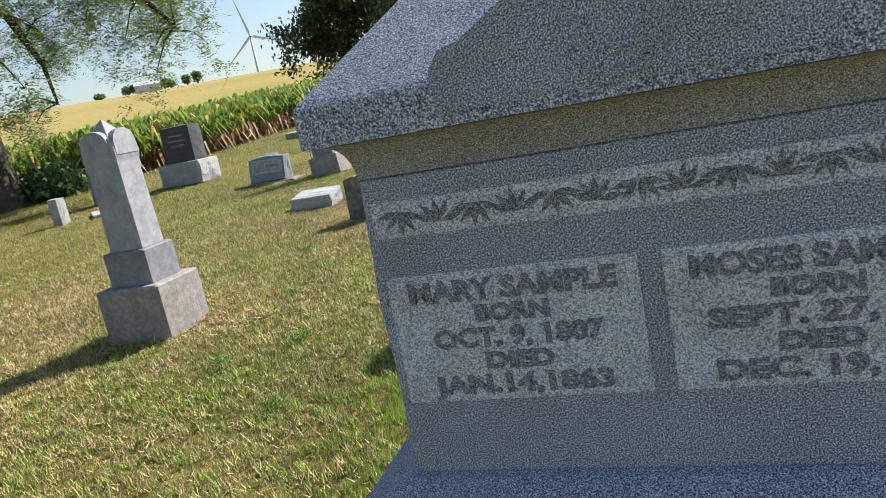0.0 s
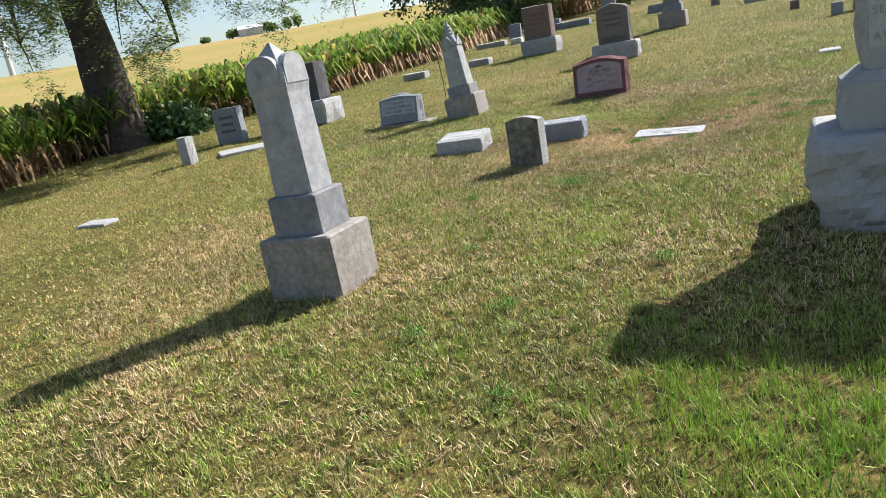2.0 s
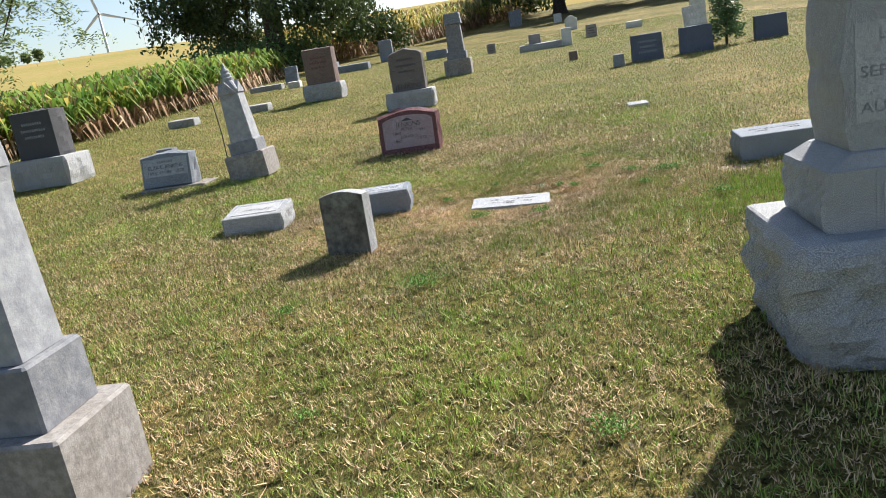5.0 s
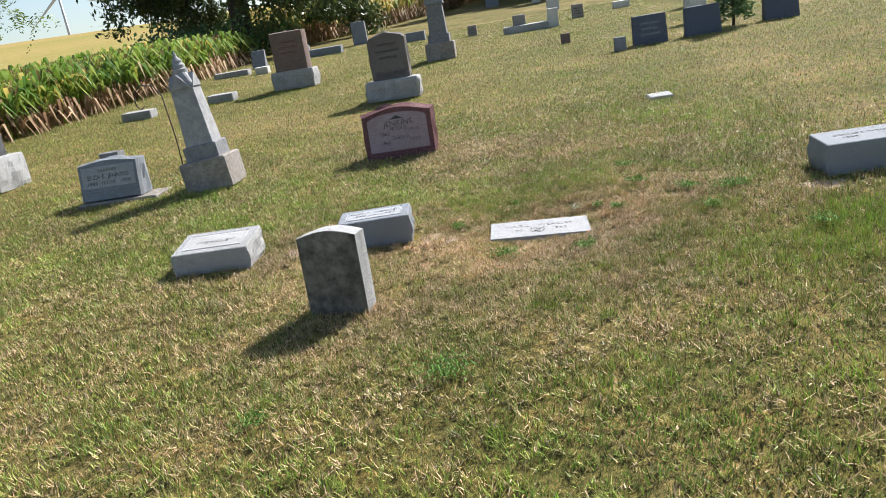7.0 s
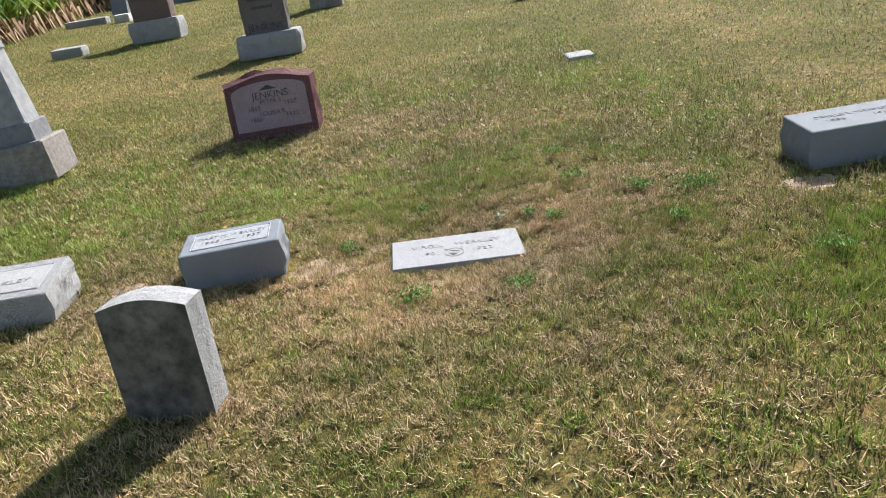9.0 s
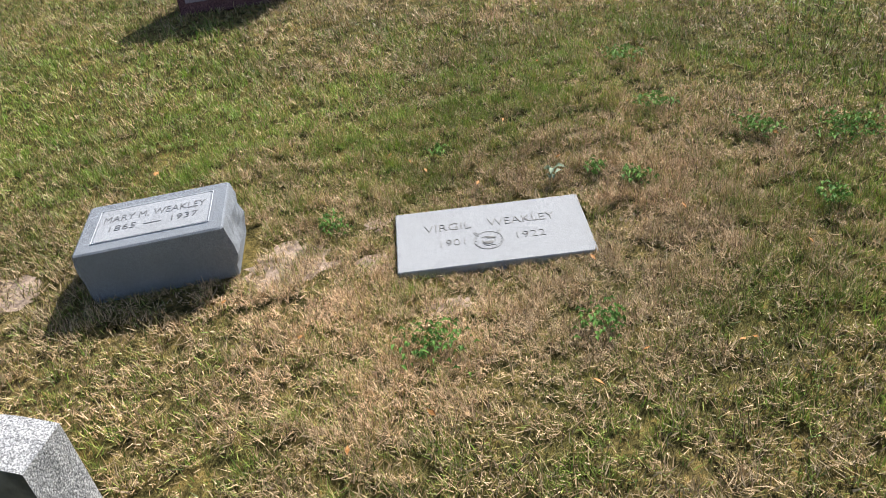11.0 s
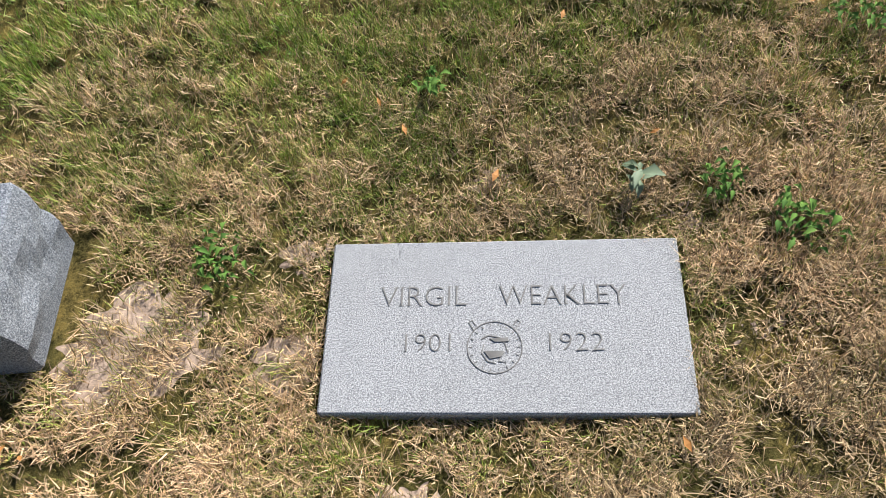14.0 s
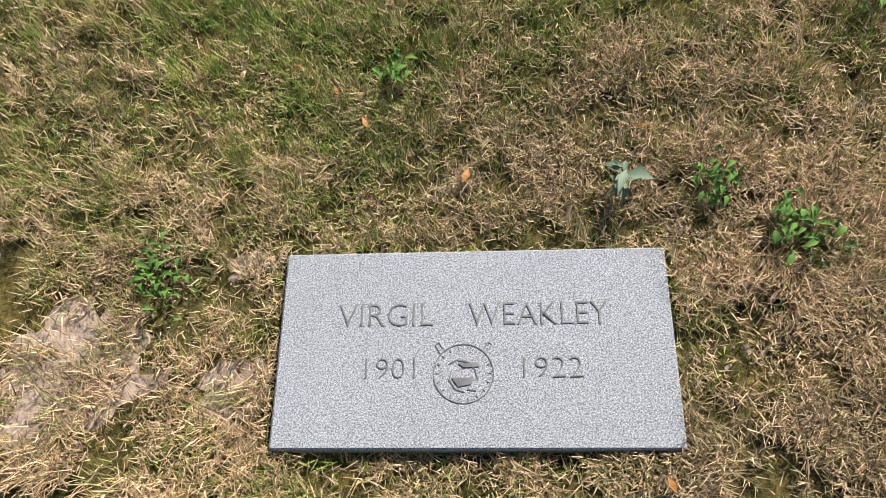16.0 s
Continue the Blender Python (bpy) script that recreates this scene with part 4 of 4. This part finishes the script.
def shrub():
    m = thing("shrub", 7.1, 16.2, 0, "young evergreen shrub between headstones", "shrub")
    rng = random.Random(8)
    bm = bmesh.new()
    tube(bm, [(0, 0, -0.05), (0.02, 0, 0.6), (0, 0, 1.5)], [0.03, 0.02, 0.006], 6)
    part("stem", bm, BARK, m)
    cs = []
    for i in range(130):
        z = rng.uniform(0.08, 1.5)
        r = 0.36 * (1 - z / 1.65) * math.sqrt(rng.random()) + 0.02
        a = rng.uniform(0, 6.28)
        cs.append((math.cos(a) * r, math.sin(a) * r, z))
    leaves("foliage", cs, 0.03, 26, 0.06, SPRUCE, 5, m, -0.4, 3.0)


shrub()


def brush(x, y, r, h, seed, label):
    m = thing("bush", x, y, 0, label, "bush")
    rng = random.Random(seed)
    cs = [(rng.uniform(-r, r), rng.uniform(-r * 0.6, r * 0.6), rng.uniform(0.1, h) * rng.uniform(0.5, 1)) for _ in range(60)]
    leaves("foliage", cs, 0.09, 40, 0.25, SPRUCE, seed, m, 0.0, 1.6)


for i, (bx, by) in enumerate(((-3.9, 33.5), (-2.9, 34.5), (-1.0, 36.0), (-4.6, 32.0))):
    brush(bx, by, 0.8, 1.5, 60 + i, "leafy brush growing under a shade tree")
brush(-8.6, 15.6, 0.5, 0.5, 70, "weeds at the foot of a tree trunk")


# ---- corn ----
def corn(name, line, depth, spacing, height, seed, dryness, label, tall=1.0):
    """Rows of corn behind a line of places on the plan; joined, since nobody could count them."""
    rng = np.random.default_rng(seed)
    V, F, I = [], [], []
    base = 0
    for (x0, y0), (x1, y1) in zip(line, line[1:]):
        seg = Vector((x1 - x0, y1 - y0, 0))
        nrm = Vector((-seg.y, seg.x, 0)).normalized()
        rows = int(depth / 0.55)
        for r in range(rows):
            k = max(1, int(seg.length / (spacing * (1 + r * 0.12))))
            for i in range(k):
                f = (i + rng.uniform(0, 1)) / k
                off = r * 0.55 + rng.uniform(-0.12, 0.12) + 0.15
                px, py = x0 + seg.x * f + nrm.x * off, y0 + seg.y * f + nrm.y * off
                pz = land(px, py)
                h = height * rng.uniform(0.82, 1.08) * (0.93 if r == 0 else 1.0)
                tilt = rng.normal(0, 0.06, 2)
                # stalk
                w = 0.014
                V += [(px - w, py, pz), (px + w, py, pz), (px + w * 0.4 + tilt[0] * h, py + tilt[1] * h, pz + h), (px - w * 0.4 + tilt[0] * h, py + tilt[1] * h, pz + h)]
                F.append((base, base + 1, base + 2, base + 3))
                I.append(2 if rng.random() < 0.6 else 0)
                base += 4
                low_row = r < 3
                n = 11 if low_row else 7
                for j in range(n):
                    g = (j + rng.uniform(0, 0.7)) / n
                    if not low_row:
                        g = 0.4 + 0.6 * g
                    zz = h * (0.06 + 0.9 * g)
                    a = rng.uniform(0, 2 * np.pi)
                    dead = g < 0.42 + rng.normal(0, 0.08) or rng.random() < dryness * 0.35
                    ln = rng.uniform(0.4, 0.75)
                    ca, sa = math.cos(a), math.sin(a)
                    bx, by, bz = px + tilt[0] * zz, py + tilt[1] * zz, pz + zz
                    rise = rng.uniform(0.05, 0.2) if dead else rng.uniform(0.22, 0.42)
                    fall = rng.uniform(-0.45, -0.2) if dead else rng.uniform(-0.12, 0.22)
                    wd = rng.uniform(0.03, 0.05) * (0.7 if dead else 1)
                    m1, m2 = ln * 0.45, ln * (0.75 if dead else 0.9)
                    V += [(bx - sa * wd * 0.6, by + ca * wd * 0.6, bz), (bx + sa * wd * 0.6, by - ca * wd * 0.6, bz),
                          (bx + ca * m1 - sa * wd, by + sa * m1 + ca * wd, bz + rise), (bx + ca * m1 + sa * wd, by + sa * m1 - ca * wd, bz + rise),
                          (bx + ca * m2, by + sa * m2, bz + fall), (bx + ca * m2 + sa * 0.004, by + sa * m2, bz + fall)]
                    F += [(base, base + 1, base + 3, base + 2), (base + 2, base + 3, base + 5, base + 4)]
                    q = 2 if dead else (1 if rng.random() < dryness else 0)
                    I += [q, q]
                    base += 6
                # tassel
                for j in range(3):
                    a = rng.uniform(0, 6.28)
                    tx, ty = px + tilt[0] * h, py + tilt[1] * h
                    V += [(tx - 0.008, ty, pz + h), (tx + 0.008, ty, pz + h), (tx + math.cos(a) * 0.1 + 0.008, ty + math.sin(a) * 0.1, pz + h + 0.2), (tx + math.cos(a) * 0.1 - 0.008, ty + math.sin(a) * 0.1, pz + h + 0.2)]
                    F.append((base, base + 1, base + 2, base + 3))
                    I.append(2)
                    base += 4
    ob = from_arrays(name, np.array(V), np.array(F), [CORN_GREEN, CORN_YELLOW, CORN_DRY], np.array(I))
    tagged(ob, label, "corn", kind="stuff")


corn("corn_rows", [(-1.9, 31.5), (-3.6, 25.4), (-5.3, 21.2), (-6.2, 18.6), (-8.3, 16.6), (-9.7, 13.5), (-9.8, 9.0), (-11, 4.0)][::-1], 5.0, 0.12, 0.94, 3, 0.07, "standing corn, green above with dry brown lower leaves")
corn("corn_rows", [(16.0, 57.0), (10.7, 50.7), (5.5, 44.2), (1.4, 38.5), (-2.0, 38.0)][::-1], 5.0, 0.17, 1.5, 5, 0.75, "ripening yellow corn beyond the far graves")


# ---- distance ----
def turbine(dx, dy, dist, hub, blade, turn, label):
    v = Vector((dx, dy, 0)).normalized() * dist
    m = new("wind_turbine")
    g = land(v.x, v.y)
    m.matrix_basis = pose(v.x, v.y, g, 0, 0, math.degrees(math.atan2(-dx, dy)))
    tagged(m, label, "wind turbine", "wind turbines")
    H = hub - g
    bm = bmesh.new()
    tube(bm, [(0, 0, 0), (0, 0, H * 0.5), (0, 0, H)], [2.3, 1.9, 1.4], 14)
    part("tower", bm, STEEL, m, smooth=True)
    bm = bmesh.new()
    tube(bm, [(0, -5, H), (0, -3, H), (0, 4, H), (0, 6, H)], [0.8, 2.0, 2.0, 1.0], 10)
    part("nacelle", bm, STEEL, m, smooth=True)
    for i in range(3):
        a = radians(turn + 120 * i)
        d = Vector((math.cos(a), 0, math.sin(a)))
        s = Vector((-math.sin(a), 0, math.cos(a)))
        o = Vector((0, -4.4, H))
        bm = bmesh.new()
        rows = []
        for f, w, t in ((0.02, 1.0, 1.0), (0.12, 1.7, 0.7), (0.5, 1.1, 0.35), (1.0, 0.3, 0.1)):
            c = o + d * blade * f
            rows.append([c + s * w + Vector((0, 0, 0)), c + Vector((0, -t, 0)), c - s * w, c + Vector((0, t, 0))])
        loft(bm, rows)
        part("blade", bm, STEEL, m)


turbine(-0.2262, 0.9706, 1050, 119, 50, 103, "tall white wind turbine beyond the ridge")
turbine(-0.184, 0.983, 3300, 300, 48, 30, "white wind turbine far on the horizon")
turbine(-0.596, 0.803, 620, 90, 46, 50, "tall white wind turbine seen through branches")


def far_tree(dx, dist, w, h, seed):
    v = Vector((dx, math.sqrt(1 - dx * dx), 0)) * dist
    m = thing("far_tree", v.x, v.y, 0, "dark round tree far off on the ridge", "tree", "far trees on the ridge")
    rng = random.Random(seed)
    bm = bmesh.new()
    tube(bm, [(0, 0, -1), (0, 0, h * 0.6)], [0.35, 0.15], 6)
    part("trunk", bm, BARK, m)
    cs = [(rng.gauss(0, w * 0.24), rng.gauss(0, w * 0.24), h * rng.uniform(0.3, 0.95)) for _ in range(60)]
    leaves("crown", cs, 0.55, 22, 0.5, LOCUST, seed, m, 0, 1.3)


for i, (dx, w, h) in enumerate(((-0.378, 5, 4.5), (-0.37, 6, 5), (-0.362, 5, 4.5), (-0.343, 5, 5.5), (-0.338, 6, 5.5), (-0.331, 5, 4.5), (-0.312, 2.2, 5.5), (-0.3, 3.6, 6.5), (-0.52, 6, 5), (-0.53, 4, 4), (-0.408, 4, 2.5))):
    far_tree(dx, 297, w * 0.5, h * 0.6, 90 + i)


def farm_shed():
    v = Vector((-0.356, math.sqrt(1 - 0.356 ** 2), 0)) * 296
    m = thing("farm_shed", v.x, v.y, 20, "white metal farm shed far off on the ridge", "shed")
    part("wall", block(9, 6, 2.6, -0.3, 0.02), STEEL, m)
    bm = loft(bmesh.new(), [[(-4.7, -3.3, 2.3), (-4.7, 3.3, 2.3), (-4.7, 0, 3.8)], [(4.7, -3.3, 2.3), (4.7, 3.3, 2.3), (4.7, 0, 3.8)]])
    part("roof", bm, ROOFING, m)


farm_shed()


# places of the larger weeds: x, y, radius
WEEDS = [(-0.65, 6.33, 0.14), (-1.42, 6.28, 0.07), (-0.25, 4.48, 0.09), (-1.05, 3.26, 0.07), (-1.07, 4.12, 0.08), (-1.5, 3.93, 0.08), (-0.02, 7.5, 0.1), (1.36, 7.92, 0.08), (1.59, 7.75, 0.12), (1.3, 8.69, 0.08), (1.19, 8.27, 0.07), (0.42, 7.36, 0.08), (1.27, 7.47, 0.06), (0.79, 8.04, 0.04), (0.87, 7.92, 0.06), (0.35, 8.44, 0.04), (-0.12, 8.17, 0.06), (-1.31, 5.06, 0.05), (1.55, 6.88, 0.09)]

# ---- weeds and fallen leaves ----
def weed(x, y, r, seed, mat=WEED, label="low broadleaf weed in the lawn", leaflets=26, small=0.022, name="weed"):
    m = thing(name, x, y, 0, label, "weed", "weeds in the lawn")
    rng = np.random.default_rng(seed)
    V, F = [], []
    for i in range(leaflets):
        a, l = rng.uniform(0, 6.28), small * rng.uniform(0.5, 1.3)
        w = l * rng.uniform(0.16, 0.26)
        e = rng.uniform(0.1, 0.8)
        (ox, oy), oz = rng.normal(0, r * 0.45, 2), rng.uniform(0, 0.025)
        ca, sa = math.cos(a), math.sin(a)
        b = len(V)
        V += [(ox, oy, 0.005 + oz), (ox + ca * l * 0.5 - sa * w, oy + sa * l * 0.5 + ca * w, l * 0.5 * e + 0.012 + oz), (ox + ca * l * 0.55, oy + sa * l * 0.55, l * 0.5 * e + 0.006 + oz), (ox + ca * l * 0.5 + sa * w, oy + sa * l * 0.5 - ca * w, l * 0.5 * e + 0.012 + oz), (ox + ca * l, oy + sa * l, l * 0.55 * e + oz)]
        F += [(b, b + 1, b + 2), (b, b + 2, b + 3), (b + 1, b + 4, b + 2), (b + 2, b + 4, b + 3)]
    from_arrays("leaves", np.array(V), np.array(F), [mat], parent=m)


for i, (wx, wy, wr) in enumerate(WEEDS):
    weed(wx, wy, wr, 200 + i, leaflets=int(12000 * wr * wr) + 20)
weed(0.66, 8.1, 0.02, 300, SILVER, "silvery rosette weed in a bare patch", 10, 0.045)
rr = random.Random(77)
for i in range(34):
    x, y = (rr.uniform(-0.7, 1.3), rr.uniform(7.1, 8.9)) if i < 22 else (rr.uniform(-2.5, 2.5), rr.uniform(3, 8))
    m = thing("fallen_leaf", x, y, rr.uniform(0, 360), "small orange fallen leaf on the grass", "leaf", "fallen leaves", (rr.uniform(-25, 25), rr.uniform(-25, 25)), -0.012)
    l = rr.uniform(0.01, 0.017)
    bm = loft(bmesh.new(), [[(-l, 0, 0), (0, l * 0.42, 0.002), (l, 0, 0), (0, -l * 0.42, 0.002)], [(-l, 0, 0.0006), (0, l * 0.42, 0.0026), (l, 0, 0.0006), (0, -l * 0.42, 0.0026)]])
    part("blade", bm, FALLEN, m)


# bare worn places: x, y, radius
BARE = [(-0.3, 8.06, 0.16), (0.1, 7.66, 0.09), (-0.03, 7.95, 0.09), (0.42, 8.2, 0.1), (0.7, 8.02, 0.07), (0.72, 7.75, 0.08), (-1.15, 8.35, 0.12), (2.0, 7.45, 0.14), (0.05, 8.15, 0.07)]


def bare_patch(x, y, r, seed):
    """Crumbly bare earth showing between the grass."""
    rng = random.Random(seed)
    bm = bmesh.new()
    turns, rings = 30, 7
    last = [bm.verts.new((x, y, land(x, y) - 0.016))]
    for j in range(1, rings + 1):
        row = []
        for i in range(turns):
            a = 2 * math.pi * i / turns
            q = r * 1.05 * j / rings * (1 + 0.45 * noise.noise(Vector((math.cos(a) * 1.6 + seed, math.sin(a) * 1.6, 0))))
            px, py = x + math.cos(a) * q * 1.3, y + math.sin(a) * q
            row.append(bm.verts.new((px, py, land(px, py) - 0.016 - 0.012 * (j / rings) ** 4 + rng.uniform(-0.0015, 0.0015))))
        for i in range(turns):
            k = (i + 1) % turns
            bm.faces.new((last[0], row[i], row[k]) if j == 1 else (last[i], row[i], row[k], last[k]))
        last = row
    tagged(part("soil_patch", bm, SOIL, None, smooth=True), "bare dry earth patch worn into the lawn", "soil", kind="structure")


for i, (bx, by, br) in enumerate(BARE):
    bare_patch(bx, by, br, 400 + i)


# ---- grass ----
def value_noise(x, y, scale, seed):
    """Smooth noise from 0 to 1 over the plan."""
    rng = np.random.default_rng(seed)
    grid = rng.random((256, 256))
    u, v = x * scale + 1000.0, y * scale + 1000.0
    i, j = np.floor(u).astype(int), np.floor(v).astype(int)
    f, g = u - i, v - j
    f, g = f * f * (3 - 2 * f), g * g * (3 - 2 * g)
    i, j, i1, j1 = i % 256, j % 256, (i + 1) % 256, (j + 1) % 256
    return (grid[i, j] * (1 - f) + grid[i1, j] * f) * (1 - g) + (grid[i, j1] * (1 - f) + grid[i1, j1] * f) * g


# worn dry places (x, y, radius) and lush ones
DRY = [(-1.75, 4.75, 0.35), (-0.2, 7.95, 0.32), (0.1, 7.62, 0.38), (-0.75, 7.0, 0.3), (-0.5, 8.1, 0.3), (0.45, 8.2, 0.22), (0.4, 10.5, 0.5), (-1.2, 8.3, 0.5), (-4.0, 6.0, 1.6), (1.9, 7.5, 0.25), (-1.2, 11.2, 0.6), (0.9, 9.9, 0.7), (0.75, 7.6, 0.3), (-0.35, 8.4, 0.4), (0.0, 8.25, 0.2), (1.05, 7.9, 0.25), (0.3, 7.3, 0.3)]
WET = [(0.1, 2.3, 1.0), (0.8, 2.6, 1.1), (1.9, 6.4, 0.9), (-0.35, 3.0, 0.5)]


def grass(name, x0, x1, y0, y1, density, length, width, seed, label, hole=None, bias=0.0, bent=True, soft=0.5, fade=0.0):
    rng = np.random.default_rng(seed)
    n = int((x1 - x0) * (y1 - y0) * density)
    x, y = rng.uniform(x0, x1, n), rng.uniform(y0, y1, n)
    keep = np.ones(n, bool)
    if hole:
        # the denser patch fades into this one over a ragged edge
        inside = np.minimum(np.minimum(x - hole[0], hole[1] - x), np.minimum(y - hole[2], hole[3] - y))
        keep &= inside < soft * rng.random(n)
    if fade:
        inside = np.minimum(np.minimum(x - x0, x1 - x), np.minimum(y - y0, y1 - y))
        keep &= inside > fade * rng.random(n)
    for cx, cy, w, d, yaw in FOOT:
        a = radians(yaw)
        u = (x - cx) * math.cos(a) + (y - cy) * math.sin(a)
        v = -(x - cx) * math.sin(a) + (y - cy) * math.cos(a)
        keep &= ~((np.abs(u) < w / 2) & (np.abs(v) < d / 2))
    for cx, cy, r in BARE:
        q = ((x - cx) / 1.4) ** 2 + (y - cy) ** 2
        keep &= ~((q < (r * 0.95) ** 2) & (rng.random(n) < 0.5 - 0.3 * q / (r * r)))
    wet = value_noise(x, y, 1.1, 1) * 0.22 + value_noise(x, y, 3.7, 2) * 0.26 + value_noise(x, y, 9.0, 3) * 0.24 + value_noise(x, y, 24.0, 4) * 0.3
    for cx, cy, r in DRY:
        wet -= 0.2 * np.exp(-((x - cx) ** 2 + (y - cy) ** 2) / (r * r) * 1.3)
    lush = np.zeros(n)
    for cx, cy, r in WET:
        lush += np.exp(-((x - cx) ** 2 + (y - cy) ** 2) / (r * r) * 1.2)
    wet += 0.2 * lush + bias + 0.05 * np.clip((y - 8.15) / 0.4, 0, 1) * np.clip((9.6 - y) / 0.6, 0, 1)
    bare = (value_noise(x, y, 6.0, 9) * 0.6 + wet) < 0.36
    keep &= ~(bare & (rng.random(n) < 0.75))
    gap = value_noise(x, y, 17.0, 12) * 0.6 + value_noise(x, y, 40.0, 13) * 0.4
    keep &= ~((gap < 0.4) & (rng.random(n) < 0.8))
    x, y, wet, lush = x[keep], y[keep], wet[keep], lush[keep]
    n = len(x)
    pick = wet + rng.normal(0, 0.24, n)
    idx = np.where(pick < 0.38, 0, np.where(pick < 0.54, 1, np.where(pick < 0.88, 2, 3)))
    az = rng.uniform(0, 2 * np.pi, n) + 0.0
    clump = value_noise(x, y, 22.0, 6) * 2 * np.pi * 1.5
    az = np.where(rng.random(n) < 0.2, clump, az)
    tilt = np.clip(rng.normal(0.66, 0.36, n) + np.where(idx == 0, 0.24, -0.08) - 0.25 * np.clip(lush, 0, 1), 0.15, 1.5)
    ln = length * rng.uniform(0.45, 1.3, n) * (0.45 + 1.2 * value_noise(x, y, 16.0, 15)) * (1 + 0.35 * np.clip(lush, 0, 1.2))
    wd = width * rng.uniform(0.6, 1.3, n)
    d = np.stack([np.cos(az), np.sin(az), np.zeros(n)], 1)
    s = np.stack([-np.sin(az), np.cos(az), rng.normal(0, 0.3, n)], 1)
    k = 0.0051 * x + 0.0561 * y + 0.0056 - 0.077 * np.exp(-((x - 0.4) ** 2 + (y - 7.95) ** 2) / 0.35)
    p = np.stack([x, y, k - 0.011 + np.where(idx == 0, rng.uniform(-0.002, 0.01, n), 0)], 1)
    st, ct = np.sin(tilt)[:, None], np.cos(tilt)[:, None]
    up = np.array([0, 0, 1.0])
    L, W = ln[:, None], wd[:, None] / 2
    mid = p + d * (L * 0.5 * st * 0.8) + up * (L * 0.5 * (ct + 0.12))
    tip = p + d * (L * st) + up * (L * ct * 0.85)
    if bent:
        v = np.stack([p - s * W * 0.5, mid - s * W, tip, mid + s * W], 1).reshape(-1, 3)
        f = np.arange(4 * n).reshape(-1, 4)
    else:
        v = np.stack([p - s * W, tip, p + s * W], 1).reshape(-1, 3)
        f = np.arange(3 * n).reshape(-1, 3)
    ob = from_arrays(name, v, f, [STRAW, OLIVE, GREEN, LUSH], idx)
    tagged(ob, label, "grass", kind="stuff")


FOOT = [(0.339, 7.912, 0.625, 0.318, -17.5), (c1.x, c1.y, 1.36, 0.8, YAW), (c2.x, c2.y, 1.28, 0.54, YAW), (-2.19, 4.86, 0.48, 0.43, YAW), (-0.645 + 0.04, 8.115 + 0.139, 0.5, 0.28, YAW), (2.86, 11.05, 0.23, 0.23, YAW), (-5.35, 11.5, 0.7, 0.45, 30), (-5.55, 7.8, 0.38, 0.2, YAW)]
CLOSE, NEAR, MIDDLE = (-0.6, 1.5, 7.05, 9.0), (-1.7, 2.1, 6.2, 9.8), (-4.4, 3.6, 1.0, 12.6)
grass("lawn_grass", *CLOSE, 120000, 0.028, 0.002, 41, "short mown grass, half green and half straw-dry", None, -0.03, fade=0.4, bent=False)
grass("lawn_grass", *NEAR, 34000, 0.032, 0.003, 44, "short mown grass, half green and half straw-dry", CLOSE, soft=0.4, fade=0.6, bent=False)
grass("lawn_grass", *MIDDLE, 11500, 0.037, 0.0046, 42, "short mown grass, half green and half straw-dry", NEAR, 0.03, soft=0.6, fade=1.5, bent=False)
grass("lawn_grass", -12.0, 13.0, 0.0, 30.0, 1050, 0.036, 0.0075, 43, "short mown grass on the cemetery slope", MIDDLE, 0.12, soft=1.5, bent=False)
